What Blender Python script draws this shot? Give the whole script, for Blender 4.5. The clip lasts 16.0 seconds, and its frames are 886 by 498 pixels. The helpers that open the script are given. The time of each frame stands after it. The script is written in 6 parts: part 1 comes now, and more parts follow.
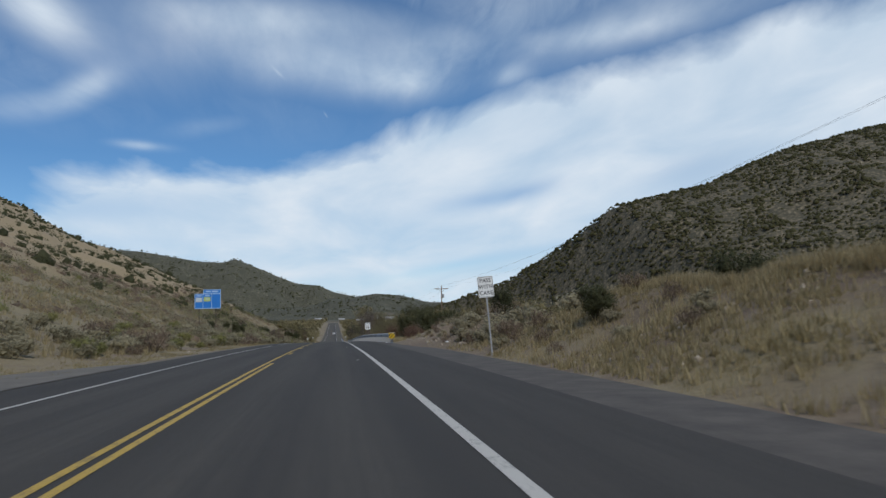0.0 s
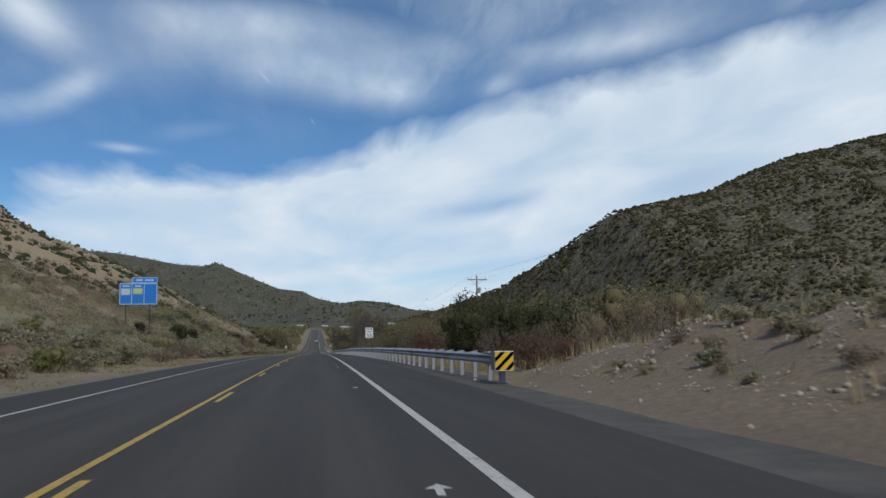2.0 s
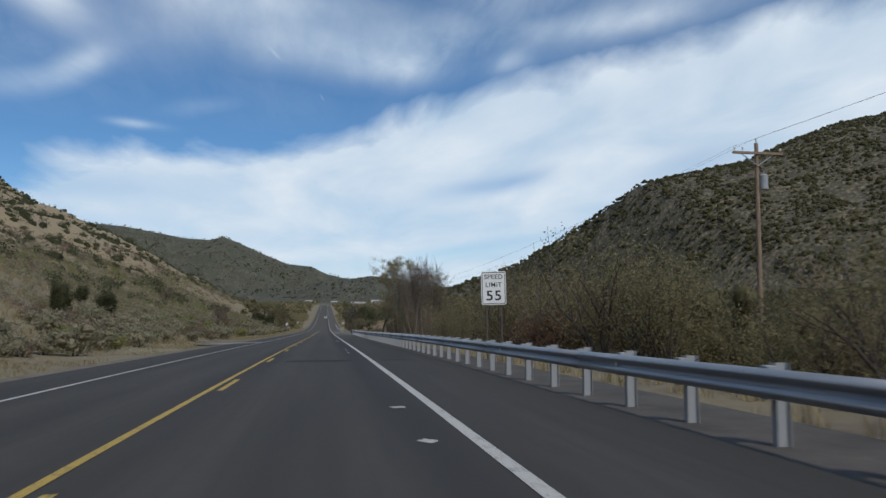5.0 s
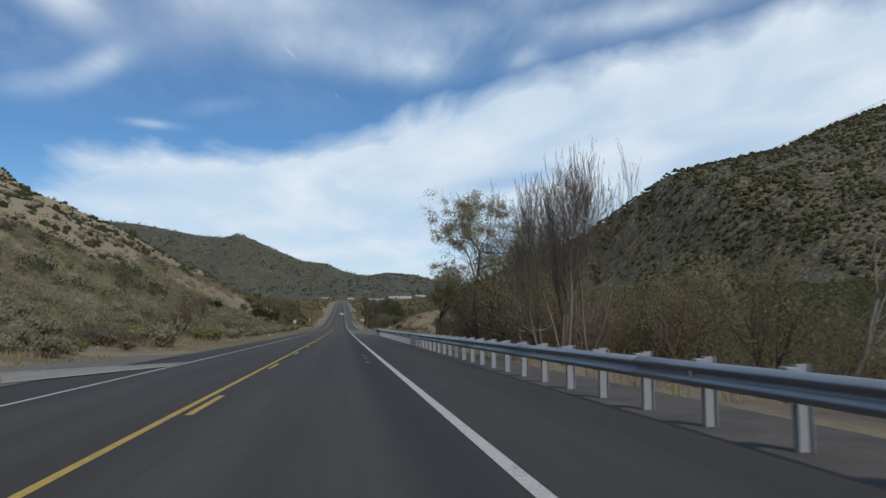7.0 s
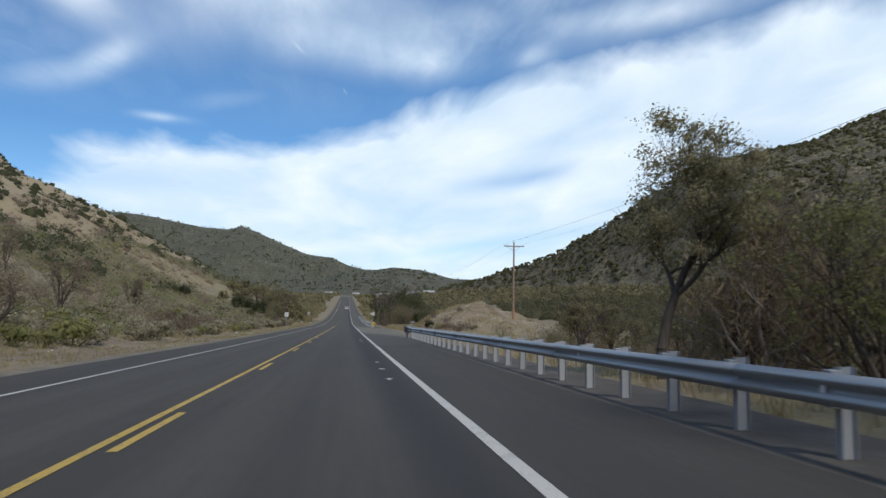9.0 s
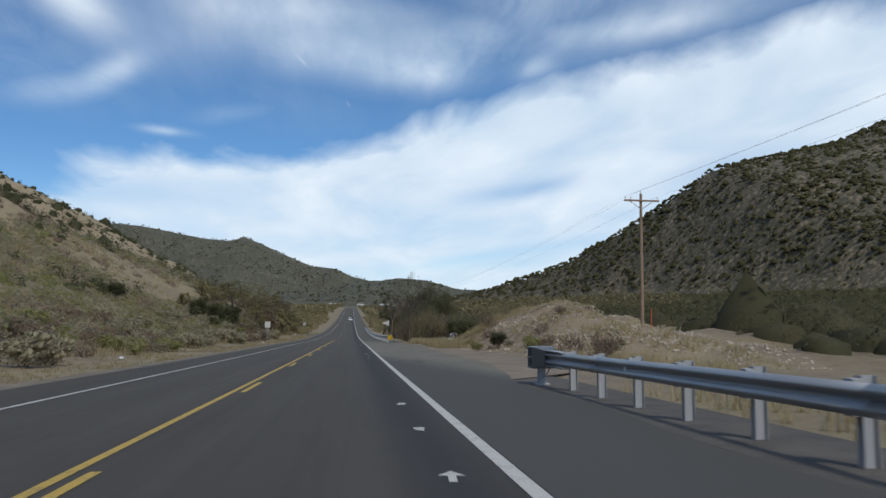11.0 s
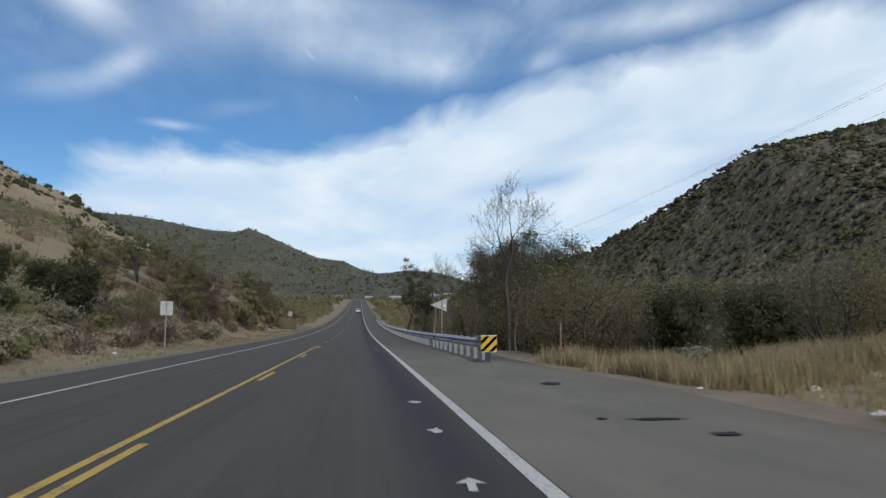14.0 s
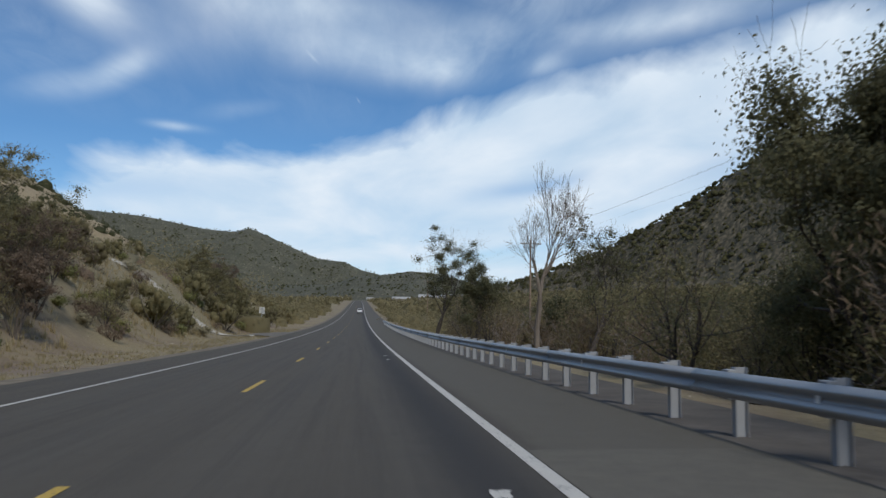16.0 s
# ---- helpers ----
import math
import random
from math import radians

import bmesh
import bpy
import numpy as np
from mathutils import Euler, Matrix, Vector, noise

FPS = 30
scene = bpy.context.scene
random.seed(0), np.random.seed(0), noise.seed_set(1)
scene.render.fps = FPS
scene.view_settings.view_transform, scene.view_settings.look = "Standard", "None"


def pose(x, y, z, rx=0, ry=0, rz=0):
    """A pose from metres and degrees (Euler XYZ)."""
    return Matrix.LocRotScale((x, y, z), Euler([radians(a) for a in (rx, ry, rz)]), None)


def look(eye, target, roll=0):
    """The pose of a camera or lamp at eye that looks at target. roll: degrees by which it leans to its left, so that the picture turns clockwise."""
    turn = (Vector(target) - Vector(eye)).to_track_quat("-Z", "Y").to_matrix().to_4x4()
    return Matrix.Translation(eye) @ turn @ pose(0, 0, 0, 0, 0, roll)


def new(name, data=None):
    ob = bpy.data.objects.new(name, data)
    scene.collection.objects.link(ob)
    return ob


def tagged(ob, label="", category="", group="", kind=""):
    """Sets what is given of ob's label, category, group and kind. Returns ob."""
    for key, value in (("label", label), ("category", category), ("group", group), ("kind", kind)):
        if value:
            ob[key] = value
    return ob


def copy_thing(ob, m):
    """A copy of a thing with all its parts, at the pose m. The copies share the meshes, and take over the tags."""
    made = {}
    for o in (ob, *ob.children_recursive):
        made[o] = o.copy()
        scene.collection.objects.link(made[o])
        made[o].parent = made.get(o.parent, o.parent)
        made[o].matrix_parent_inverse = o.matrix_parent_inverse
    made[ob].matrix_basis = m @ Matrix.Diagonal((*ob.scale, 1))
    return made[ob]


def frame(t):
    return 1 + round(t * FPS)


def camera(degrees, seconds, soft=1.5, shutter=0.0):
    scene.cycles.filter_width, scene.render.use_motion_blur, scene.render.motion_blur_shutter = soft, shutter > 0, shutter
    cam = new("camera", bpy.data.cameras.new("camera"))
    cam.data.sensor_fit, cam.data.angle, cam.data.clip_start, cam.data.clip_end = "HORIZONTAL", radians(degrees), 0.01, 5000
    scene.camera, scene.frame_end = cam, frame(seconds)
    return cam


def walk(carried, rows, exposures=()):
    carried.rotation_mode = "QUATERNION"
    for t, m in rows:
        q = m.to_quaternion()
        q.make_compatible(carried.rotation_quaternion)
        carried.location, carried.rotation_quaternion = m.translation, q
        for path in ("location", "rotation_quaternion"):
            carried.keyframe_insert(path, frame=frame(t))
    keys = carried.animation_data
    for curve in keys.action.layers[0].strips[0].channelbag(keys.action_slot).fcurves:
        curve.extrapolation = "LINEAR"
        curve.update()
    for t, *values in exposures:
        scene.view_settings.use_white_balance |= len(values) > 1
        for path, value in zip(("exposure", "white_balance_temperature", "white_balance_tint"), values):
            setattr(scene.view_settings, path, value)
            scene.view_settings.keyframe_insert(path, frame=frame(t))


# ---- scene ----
# ---- camera: seconds, place in metres, yaw to the left, pitch up, roll ----
cam = camera(59.6, 16.0, soft=1.5, shutter=0.11)
PATH = [
    (0, 2.289, -6.25, 1.128, -8.13, 5.81, -1.6),
    (0.5, 2.187, 5.32, 1.218, -8.92, 5.56, -1.39),
    (1, 2.117, 16.92, 1.264, -8.24, 5.23, -0.62),
    (1.5, 2.117, 28.61, 1.265, -8.45, 5.89, -0.91),
    (2, 2.131, 40.0, 1.25, -9.29, 6.44, -0.71),
    (2.5, 2.178, 50.79, 1.21, -9.43, 5.94, -0.51),
    (3, 2.157, 61.22, 1.17, -8.93, 5.38, -0.51),
    (5.5, 2.065, 112.55, 0.702, -8.42, 4.81, -0.02),
    (6, 2.109, 122.67, 0.553, -8.01, 5.39, 0.53),
    (6.5, 2.219, 132.7, 0.382, -7.36, 5.2, -0.21),
    (7, 2.246, 142.77, 0.206, -7.43, 4.6, -0.52),
    (7.5, 2.23, 152.92, 0.015, -7.68, 4.59, -0.22),
    (8, 2.217, 163.07, -0.178, -7.36, 4.54, -0.3),
    (8.5, 2.187, 173.15, -0.375, -7.31, 4.44, 0.42),
    (9, 2.218, 183.21, -0.568, -7.02, 4.38, 0.39),
    (11.5, 2.282, 233.21, -1.45, -6.64, 5.34, -0.01),
    (12, 2.301, 243.15, -1.617, -6.53, 4.34, -0.02),
    (12.5, 2.324, 253.12, -1.776, -6.87, 4.68, -0.27),
    (13, 2.293, 263.09, -1.929, -6.61, 4.53, 0.22),
    (13.5, 2.292, 273.09, -2.071, -6.27, 4.7, 0.52),
    (14, 2.26, 283.05, -2.212, -6.16, 4.8, 0.14),
    (14.5, 2.226, 292.97, -2.351, -6.29, 4.76, 0.46),
    (15, 2.167, 302.74, -2.49, -6.23, 4.91, 0.5),
    (15.5, 2.162, 312.43, -2.635, -6.26, 4.78, 0.39),
    (16, 2.082, 322.3, -2.785, -6.05, 5.0, 0.49),
]


def aim(x, y, z, yaw, pitch, roll):
    a, b = radians(yaw), radians(pitch)
    way = Vector((-math.sin(a) * math.cos(b), math.cos(a) * math.cos(b), math.sin(b)))
    return look((x, y, z), Vector((x, y, z)) + way * 100.0, roll)


walk(cam, [(row[0], aim(*row[1:])) for row in PATH], [(0.0, 0.0), (6.0, 0.02), (7.0, 0.07), (8.0, 0.31), (9.2, 0.35), (11.4, 0.16), (12.5, 0.20), (16.0, 0.12)])

# ---- world, sun ----
SUN_AZ, SUN_EL = radians(163.0), radians(48.0)  # azimuth from +y towards +x


def sky():
    w = bpy.data.worlds.new("sky")
    scene.world = w
    w.use_nodes = True
    nt = w.node_tree
    nt.nodes.clear()

    def node(kind, **kw):
        n = nt.nodes.new(kind)
        for k, val in kw.items():
            if k == "op":
                n.operation = val
            else:
                n.inputs[k].default_value = val
        return n

    def lk(a, b):
        nt.links.new(a, b)

    def math_(op, a, b=None, c=None, clamp=False):
        n = nt.nodes.new("ShaderNodeMath")
        n.operation = op
        n.use_clamp = clamp
        for i, val in enumerate((a, b, c)):
            if val is None:
                continue
            if isinstance(val, (int, float)):
                n.inputs[i].default_value = val
            else:
                lk(val, n.inputs[i])
        return n.outputs[0]

    out = node("ShaderNodeOutputWorld")
    bg = node("ShaderNodeBackground")
    lk(bg.outputs[0], out.inputs[0])
    st = node("ShaderNodeTexSky")
    st.sky_type = "NISHITA"
    st.sun_disc = False
    st.sun_elevation = SUN_EL
    st.sun_rotation = SUN_AZ
    st.altitude = 1800
    st.air_density, st.dust_density, st.ozone_density = 1.0, 0.6, 2.5
    tc = node("ShaderNodeTexCoord")
    sep = node("ShaderNodeSeparateXYZ")
    lk(tc.outputs["Generated"], sep.inputs[0])
    x, y, z = sep.outputs
    az = math_("MULTIPLY", math_("ARCTAN2", x, y), 57.29578)
    el = math_("MULTIPLY", math_("ARCSINE", z), 57.29578)
    # clouds lie on a sheet far above: streaks close up towards the horizon
    zz = math_("MAXIMUM", z, 0.0)
    lift = math_("ADD", zz, 0.10)
    sheet = node("ShaderNodeCombineXYZ")
    lk(math_("DIVIDE", x, lift), sheet.inputs[0])
    lk(math_("DIVIDE", y, lift), sheet.inputs[1])

    def noise_(vec, scale, detail, rough, dist=0.0, turn=0.0, stretch=(1, 1, 1), shift=(0, 0, 0)):
        m = node("ShaderNodeMapping")
        m.inputs["Rotation"].default_value = (0, 0, radians(turn))
        m.inputs["Scale"].default_value = stretch
        m.inputs["Location"].default_value = shift
        lk(vec, m.inputs[0])
        n = node("ShaderNodeTexNoise")
        n.inputs["Scale"].default_value = scale
        n.inputs["Detail"].default_value = detail
        n.inputs["Roughness"].default_value = rough
        n.inputs["Distortion"].default_value = dist
        lk(m.outputs[0], n.inputs["Vector"])
        return n.outputs["Fac"]

    big = noise_(sheet.outputs[0], 0.9, 4, 0.55, 0.3, 25, (1.0, 0.55, 1), (3.1, 1.7, 0))
    fine = noise_(sheet.outputs[0], 1.9, 7, 0.52, 0.35, 60, (1.0, 0.5, 1), (0.4, 5.2, 0))
    wisp = noise_(sheet.outputs[0], 7.0, 7, 0.6, 1.6, -35, (1.0, 0.3, 1), (7.0, 2.0, 0))
    # upper rim of the long bank of cloud, by azimuth
    fc = node("ShaderNodeFloatCurve")
    cur = fc.mapping.curves[0]
    lo, hi = -40.0, 60.0
    rim = [(-40, 9.0), (-30, 9.4), (-22, 10.0), (-16, 11.2), (-8, 11.7), (0, 12.6), (5.5, 14.6), (8.5, 16.6), (15, 17.6), (21, 17.6), (29, 19.2), (38, 20.5), (60, 22)]
    while len(cur.points) < len(rim):
        cur.points.new(0.5, 0.5)
    for p, (a, e) in zip(cur.points, rim):
        p.location = ((a - lo) / (hi - lo), e / 30.0)
        p.handle_type = "AUTO"
    fc.mapping.update()
    t = math_("DIVIDE", math_("SUBTRACT", az, lo), hi - lo, clamp=True)
    lk(t, fc.inputs["Value"])
    edge = math_("MULTIPLY", fc.outputs[0], 30.0)
    rag = math_("MULTIPLY", math_("SUBTRACT", fine, 0.5), 9.0)
    bank = math_("MULTIPLY_ADD", math_("SUBTRACT", math_("ADD", edge, rag), el), 0.40, 0.35, clamp=True)

    def blob(a, e, ra, re, tilt=0.0):
        da, de = math_("SUBTRACT", az, a), math_("SUBTRACT", el, e)
        c, s = math.cos(radians(tilt)), math.sin(radians(tilt))
        p = math_("DIVIDE", math_("ADD", math_("MULTIPLY", da, c), math_("MULTIPLY", de, s)), ra)
        q = math_("DIVIDE", math_("SUBTRACT", math_("MULTIPLY", de, c), math_("MULTIPLY", da, s)), re)
        r = math_("ADD", math_("MULTIPLY", p, p), math_("MULTIPLY", q, q))
        return math_("EXPONENT", math_("MULTIPLY", r, -1.0))

    veil = None
    for a, e, ra, re, tilt, k in CLOUDS:
        b = math_("MULTIPLY", blob(a, e, ra, re, tilt), k)
        veil = b if veil is None else math_("ADD", veil, b)
    grain = math_("ADD", math_("MULTIPLY_ADD", fine, 2.2, -0.60), math_("MULTIPLY", wisp, 0.40))
    puffs = math_("MULTIPLY", veil, math_("MAXIMUM", grain, 0.05), clamp=True)
    # the high veil goes on round the whole sky
    rest = math_("MULTIPLY", math_("MULTIPLY_ADD", big, 3.0, -1.15, clamp=True), math_("MULTIPLY_ADD", wisp, 1.2, 0.0, clamp=True))
    high = math_("MULTIPLY", rest, math_("MULTIPLY_ADD", el, 0.08, -1.0, clamp=True))
    thin = None
    for a, e, ra, re, tilt, k in GAPS:
        b = math_("MULTIPLY", blob(a, e, ra, re, tilt), k)
        thin = b if thin is None else math_("ADD", thin, b)
    thin = math_("MULTIPLY", thin, math_("MULTIPLY_ADD", fine, 2.6, -0.5, clamp=True))
    bank = math_("SUBTRACT", bank, thin, clamp=True)
    # a little blue shows through the bank
    bank = math_("MULTIPLY", bank, math_("MULTIPLY_ADD", fine, 0.55, 0.62, clamp=True))
    cover = math_("MAXIMUM", math_("MAXIMUM", bank, puffs), high, clamp=True)
    tone = math_("MULTIPLY_ADD", big, 0.35, 0.80)
    cloud = node("ShaderNodeMix")
    cloud.data_type = "RGBA"
    cloud.inputs["A"].default_value = CLOUD_DULL
    cloud.inputs["B"].default_value = CLOUD_LIT
    lk(math_("MULTIPLY_ADD", fine, 1.8, -0.4, clamp=True), cloud.inputs["Factor"])
    mix = node("ShaderNodeMix")
    mix.data_type = "RGBA"
    lk(cover, mix.inputs["Factor"])
    hue = node("ShaderNodeHueSaturation")
    hue.inputs["Saturation"].default_value = 1.24
    hue.inputs["Value"].default_value = SKY_BLUE
    lk(st.outputs[0], hue.inputs["Color"])
    lk(hue.outputs[0], mix.inputs["A"])
    lk(cloud.outputs["Result"], mix.inputs["B"])
    lk(mix.outputs["Result"], bg.inputs["Color"])
    bg.inputs["Strength"].default_value = 0.10


# azimuth, elevation, half widths, tilt (degrees), weight
CLOUDS = [(-20.0, 21.2, 3.0, 1.5, -22, 0.75), (-17.0, 16.6, 2.2, 0.9, 28, 0.62), (-20.5, 15.2, 3.2, 1.0, 12, 0.4), (0.0, 19.2, 8, 1.7, -6, 0.48), (6.0, 18.0, 4, 1.2, 0, 0.5), (-13.3, 13.1, 1.6, 0.28, -3, 0.75),
          (21, 20.6, 6, 0.9, 3, 0.5), (-5, 22.3, 9, 1.5, 0, 0.7), (30, 23, 14, 2.5, 8, 0.5), (-3.9, 18.6, 0.5, 0.10, -42, 0.22), (-0.4, 15.7, 0.26, 0.07, -55, 0.30), (-9.0, 14.6, 3.2, 0.6, 10, 0.22), (13.5, 18.3, 1.6, 0.7, 10, 0.5), (8.5, 20.6, 5, 1.5, 6, 0.36), (4, 19.8, 14, 2.6, 0, 0.30), (-14, 19, 9, 3, 0, 0.16)]
GAPS = [(11, 4.8, 7, 0.55, 8, 0.75), (11.5, 9.4, 3.6, 0.7, 8, 0.5), (14.5, 9.9, 2.5, 0.6, 12, 0.3), (27, 10.5, 4, 1.2, 10, 0.35), (-17, 8.6, 6, 0.9, 3, 0.35), (-26, 10, 6, 1.6, 0, 0.35), (-15, 6.5, 5, 0.6, 0, 0.2)]
CLOUD_DULL = (4.75, 6.35, 7.9, 1)
CLOUD_LIT = (7.25, 7.95, 8.75, 1)
SKY_BLUE = 0.98
sky()

sun = new("sun", bpy.data.lights.new("sun", "SUN"))
sun.data.energy = 1.9
sun.data.angle = radians(9.0)
sun.data.color = (1.0, 0.965, 0.90)
sun.matrix_world = look((0, 0, 0), (-math.sin(SUN_AZ) * math.cos(SUN_EL), -math.cos(SUN_AZ) * math.cos(SUN_EL), -math.sin(SUN_EL)))


# ---- materials ----
def material(name, rough=0.9, metal=0.0):
    m = bpy.data.materials.new(name)
    m.use_nodes = True
    b = m.node_tree.nodes["Principled BSDF"]
    b.inputs["Roughness"].default_value = rough
    b.inputs["Metallic"].default_value = metal
    return m, m.node_tree, b


def ramp(nt, fac, stops):
    n = nt.nodes.new("ShaderNodeValToRGB")
    els = n.color_ramp.elements
    while len(els) < len(stops):
        els.new(0.5)
    for e, (p, c) in zip(els, stops):
        e.position = p
        e.color = (*c, 1) if len(c) == 3 else c
    nt.links.new(fac, n.inputs[0])
    return n.outputs[0]


def noise_tex(nt, vec, scale, detail=5.0, rough=0.6, dist=0.0):
    n = nt.nodes.new("ShaderNodeTexNoise")
    n.inputs["Scale"].default_value = scale
    n.inputs["Detail"].default_value = detail
    n.inputs["Roughness"].default_value = rough
    n.inputs["Distortion"].default_value = dist
    if vec is not None:
        nt.links.new(vec, n.inputs["Vector"])
    return n.outputs["Fac"]


def mixc(nt, fac, a, b, mode="MIX"):
    n = nt.nodes.new("ShaderNodeMix")
    n.data_type = "RGBA"
    n.blend_type = mode
    for sock, val in (("Factor", fac), ("A", a), ("B", b)):
        if isinstance(val, (int, float)):
            n.inputs[sock].default_value = val
        elif isinstance(val, tuple):
            n.inputs[sock].default_value = (*val, 1)
        else:
            nt.links.new(val, n.inputs[sock])
    return n.outputs["Result"]


def calc(nt, op, a, b=None, c=None, clamp=False):
    n = nt.nodes.new("ShaderNodeMath")
    n.operation = op
    n.use_clamp = clamp
    for i, val in enumerate((a, b, c)):
        if val is None:
            continue
        if isinstance(val, (int, float)):
            n.inputs[i].default_value = val
        else:
            nt.links.new(val, n.inputs[i])
    return n.outputs[0]


def coords(nt):
    n = nt.nodes.new("ShaderNodeTexCoord")
    return n.outputs["Object"]


def stretched(nt, vec, sx, sy, sz):
    n = nt.nodes.new("ShaderNodeMapping")
    n.inputs["Scale"].default_value = (sx, sy, sz)
    nt.links.new(vec, n.inputs[0])
    return n.outputs[0]


def bump(nt, b, height, strength=0.3, dist=0.02):
    n = nt.nodes.new("ShaderNodeBump")
    n.inputs["Strength"].default_value = strength
    n.inputs["Distance"].default_value = dist
    nt.links.new(height, n.inputs["Height"])
    nt.links.new(n.outputs[0], b.inputs["Normal"])


def plain(name, colour, rough=0.6, metal=0.0, vary=0.15, scale=6.0):
    """A painted or raw surface with mottling at two scales."""
    m, nt, b = material(name, rough, metal)
    o = coords(nt)
    f1, f2 = noise_tex(nt, o, scale), noise_tex(nt, o, scale * 9, 3)
    dark = tuple(c * (1 - vary) for c in colour)
    lite = tuple(min(1, c * (1 + vary)) for c in colour)
    c1 = ramp(nt, f1, [(0.3, dark), (0.7, lite)])
    nt.links.new(mixc(nt, calc(nt, "MULTIPLY", f2, 0.3), c1, dark), b.inputs["Base Color"])
    nt.links.new(calc(nt, "MULTIPLY_ADD", f2, 0.25, rough - 0.12), b.inputs["Roughness"])
    bump(nt, b, f2, 0.15, 0.01)
    return m


def leafy(name, a, b_, c, rough=0.75, through=0.0):
    """Leaves that differ from one to the next."""
    m, nt, b = material(name, rough)
    g = nt.nodes.new("ShaderNodeNewGeometry")
    o = coords(nt)
    info = nt.nodes.new("ShaderNodeObjectInfo")
    spread = calc(nt, "ADD", calc(nt, "MULTIPLY", noise_tex(nt, o, 0.35, 3), 0.30), calc(nt, "MULTIPLY", info.outputs["Random"], 0.25))
    pick = calc(nt, "ADD", calc(nt, "MULTIPLY", g.outputs["Random Per Island"], 0.26), spread)
    pick = calc(nt, "ADD", pick, calc(nt, "MULTIPLY", noise_tex(nt, o, 14.0, 3, 0.7), 0.32))
    col = ramp(nt, pick, [(0.2, a), (0.5, b_), (0.85, c)])
    nt.links.new(col, b.inputs["Base Color"])
    b.inputs["Specular IOR Level"].default_value = 0.2
    # thin leaves let light through
    thin, mix = nt.nodes.new("ShaderNodeBsdfTranslucent"), nt.nodes.new("ShaderNodeMixShader")
    nt.links.new(col, thin.inputs["Color"])
    mix.inputs[0].default_value = 0.52
    nt.links.new(b.outputs[0], mix.inputs[1])
    nt.links.new(thin.outputs[0], mix.inputs[2])
    nt.links.new(mix.outputs[0], nt.nodes["Material Output"].inputs["Surface"])
    return m


